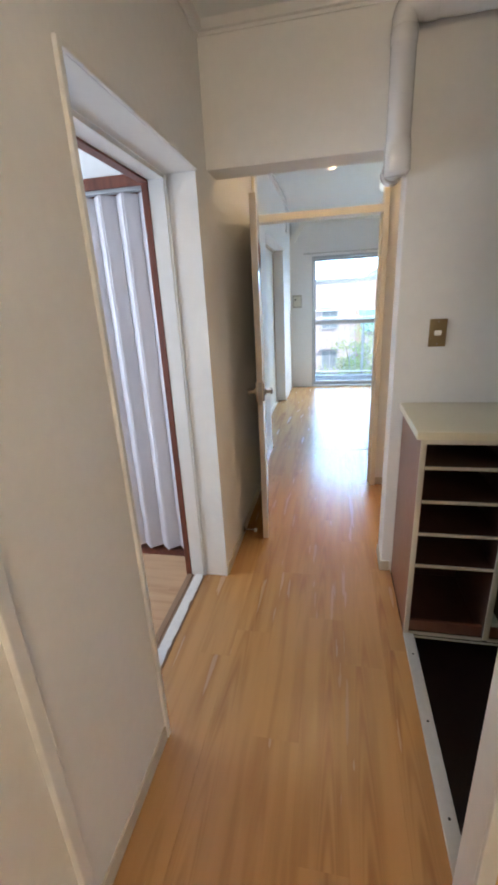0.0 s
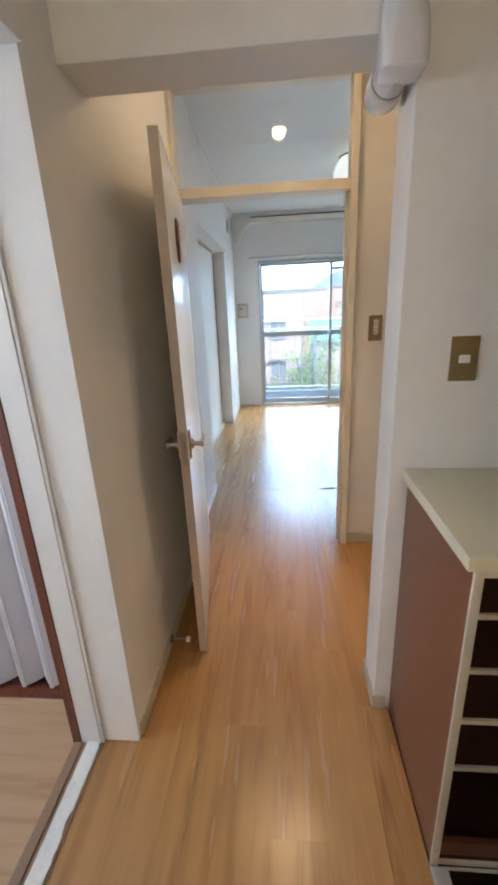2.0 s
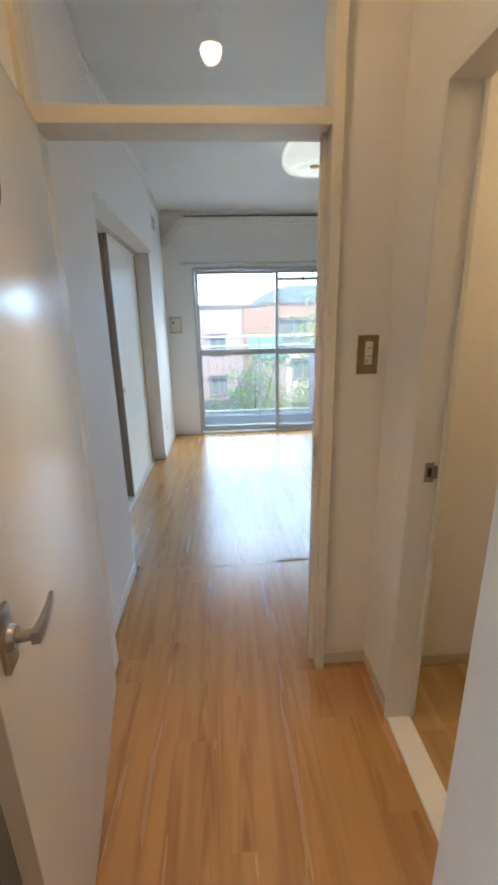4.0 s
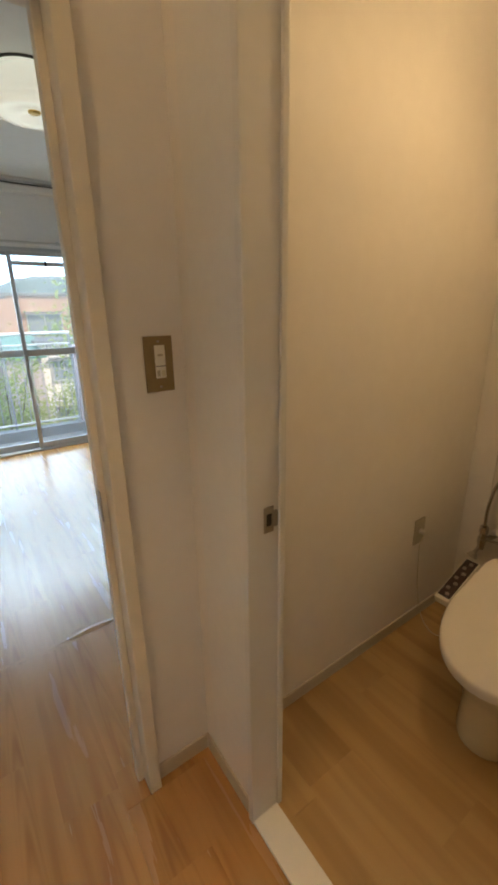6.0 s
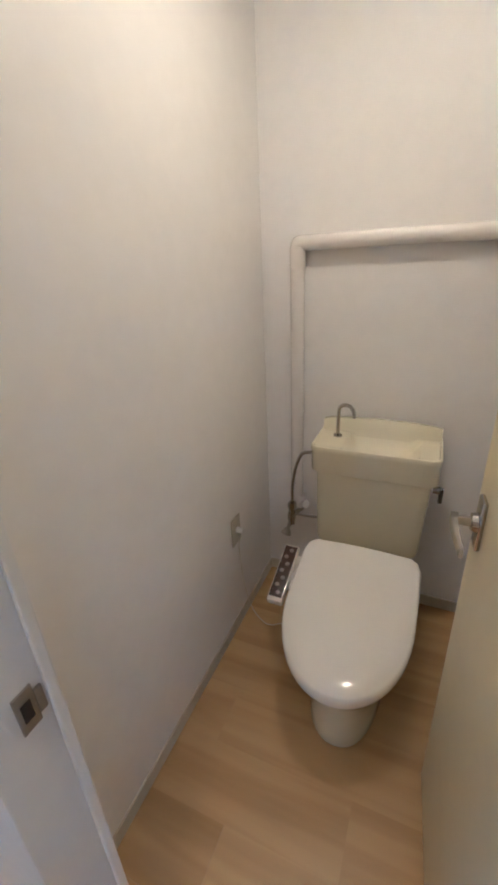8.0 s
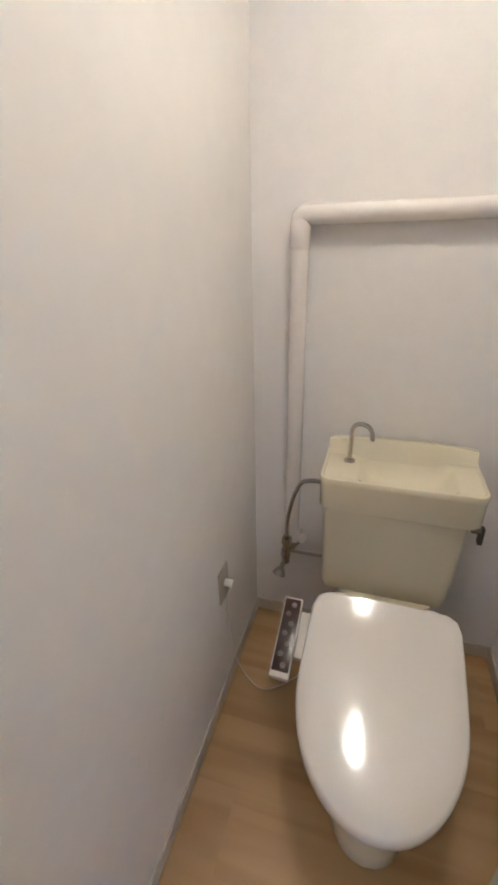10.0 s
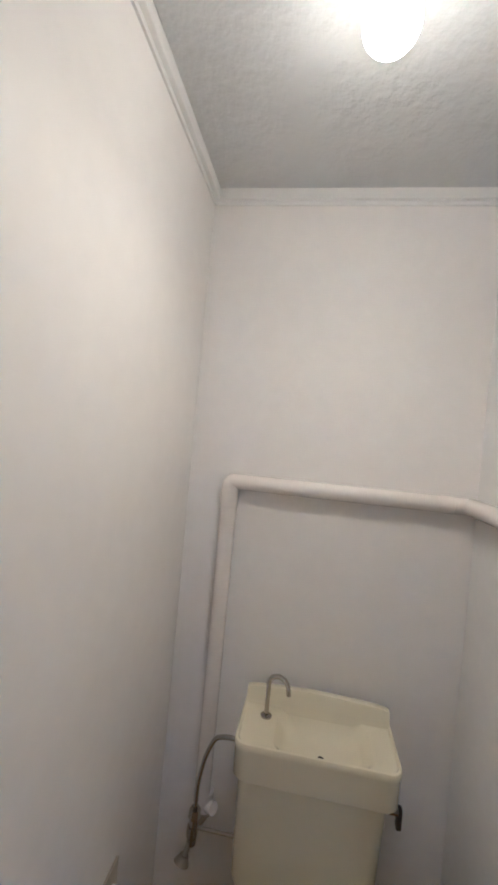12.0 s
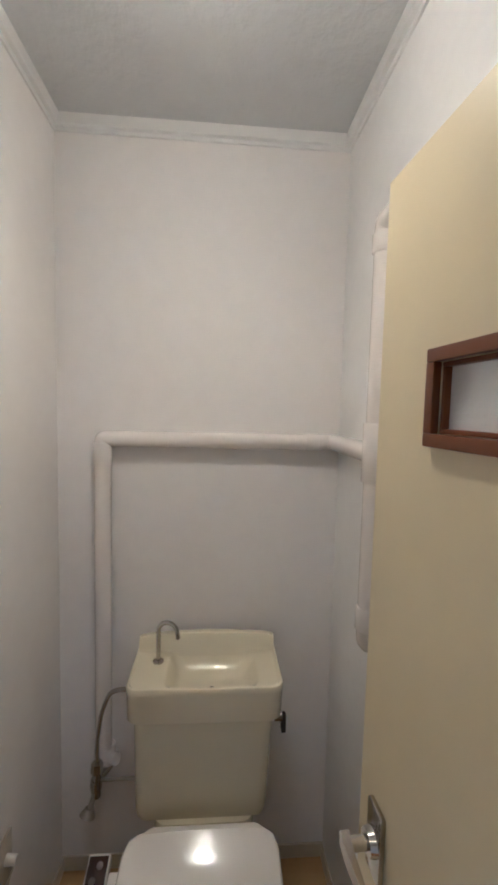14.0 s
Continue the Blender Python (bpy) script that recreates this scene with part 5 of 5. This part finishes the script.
tree("low light-green tree by the pink block", -0.9, 17.0, G, -1.6, 1.3, 3600, 8)
tree("leafy tree beside the annex", 2.6, 17.5, G, -0.2, 1.4, 4200, 11)


# ---- floor boards, last ----
def boards(floor, x0, x1, y0, y1, w, length, mat, along="Y", seed=1):
    """Boards with fine chamfered edges, laid in staggered rows under the floor they belong to."""
    rng = random.Random(seed)
    shapes = {}

    def shape(a, b):
        key = (round(a, 3), round(b, 3))
        if key not in shapes:
            bm = bmesh.new()
            c = 0.00003
            hx, hy = key[0] / 2, key[1] / 2
            loft(bm, [[(-hx, -hy, -0.011), (hx, -hy, -0.011), (hx, hy, -0.011), (-hx, hy, -0.011)], [(-hx, -hy, -c), (hx, -hy, -c), (hx, hy, -c), (-hx, hy, -c)], [(-hx + c, -hy + c, 0), (hx - c, -hy + c, 0), (hx - c, hy - c, 0), (-hx + c, hy - c, 0)]])
            bmesh.ops.recalc_face_normals(bm, faces=bm.faces)
            me = bpy.data.meshes.new("plank")
            bm.to_mesh(me)
            bm.free()
            me.materials.append(mat)
            shapes[key] = me
        return shapes[key]

    across0, across1, run0, run1 = (x0, x1, y0, y1) if along == "Y" else (y0, y1, x0, x1)
    k = 0
    a = across0
    while a < across1 - 0.004:
        b = min(a + w, across1)
        r = run0 - length * ((k * 0.37 + 0.2 * rng.random()) % 1)
        while r < run1 - 0.004:
            s0, s1 = max(r, run0), min(r + length, run1)
            r += length
            if s1 - s0 < 0.004:
                continue
            g = 0.0004
            if along == "Y":
                me, loc = shape(b - a - g, s1 - s0 - g), ((a + b) / 2, (s0 + s1) / 2, 0)
            else:
                me, loc = shape(s1 - s0 - g, b - a - g), ((s0 + s1) / 2, (a + b) / 2, 0)
            ob = new("plank", me)
            ob.location = loc
            ob.parent = floor
        a += w
        k += 1


floor = tagged(new("floor"), "glossy orange-brown wood-patterned plank floor", "floor", kind="structure")
P = 0.165
boards(floor, -0.362, 0.298, -1.3, 3.975, P, 0.94, M_FLOOR)
boards(floor, -0.505, -0.3622, -1.3, 3.168, 0.143, 0.94, M_FLOOR, seed=2)
boards(floor, 0.2982, 0.400, -1.3, 2.05, 0.102, 0.94, M_FLOOR, seed=3)
boards(floor, 0.2982, 0.60, 2.05, 3.168, P, 0.94, M_FLOOR, seed=4)
boards(floor, 0.2982, 0.374, 3.1682, 3.2998, P, 0.94, M_FLOOR, seed=4)
boards(floor, -0.484, -0.3622, 3.1682, 3.292, P, 0.94, M_FLOOR, seed=4)
boards(floor, 0.4112, 0.60, 3.1682, 3.20, 0.19, 0.94, M_FLOOR, seed=4)
boards(floor, -0.547, -0.3622, 3.2922, 3.975, 0.185, 0.94, M_FLOOR, seed=5)
boards(floor, 0.2982, 2.30, 3.30, 3.975, P, 0.94, M_FLOOR, seed=6)
boards(floor, -0.527, 2.30, 3.9752, 7.105, P, 0.94, M_FLOOR, seed=7)
boards(floor, -0.739, -0.5472, 4.0302, 6.10, 0.096, 0.94, M_FLOOR, seed=8)
boards(floor, -0.547, -0.5272, 4.0302, 7.105, 0.02, 0.94, M_FLOOR, seed=8)
boards(floor, -0.634, -0.5472, 6.1002, 7.105, 0.087, 0.94, M_FLOOR, seed=9)
structure("floor_hall_recess", boxes((-0.637, -0.505, 0.975, 1.88, -0.012, -0.0005)), M_FLOOR, "wood-patterned floor in the washroom doorway", "floor")
wash = tagged(new("floor_washroom"), "pale wood plank floor of the washroom", "floor", kind="structure")
boards(wash, -2.35, -0.736, 0.70, 2.03, 0.10, 1.2, M_FLOOR_PALE, "X", seed=9)
toilet_floor = tagged(new("floor_toilet"), "tan wood-patterned vinyl plank toilet floor", "floor", kind="structure")
boards(toilet_floor, 0.672, 0.7908, 2.21, 3.16, 0.12, 0.72, M_FLOOR_TOILET, seed=12)
boards(toilet_floor, 0.791, 2.07, 2.21, 3.16, 0.196, 0.72, M_FLOOR_TOILET, seed=13)
side = tagged(new("floor_side_room"), "wood plank floor of the side room", "floor", kind="structure")
boards(side, -3.48, -0.861, 3.90, 7.105, 0.30, 1.82, M_FLOOR_PALE, seed=10)
bm = bmesh.new()
rings = []
for i in range(61):
    k = i / 60
    x = -0.54 + 1.6 * k
    y = 3.975 + 0.055 * k + 0.004 * noise.noise((k * 9, 0.3, 0.1))
    h = 0.0006 + 0.0075 * max(0.0, noise.noise((k * 5.2, 4.4, 0.7))) + 0.006 * math.exp(-((k - 0.60) / 0.055) ** 2)
    w = 0.006 + 0.016 * min(1, h / 0.007)
    rings.append([(x, y - w, 0.0002), (x, y - 0.4 * w, h * 0.75), (x, y, h), (x, y + 0.3 * w, h * 0.55), (x, y + w, 0.0002)])
loft(bm, rings)
structure("trim_floor_joint", bm, M_FLOOR, "lifted joint in the wood-patterned floor sheet", "floor joint", smooth=True)
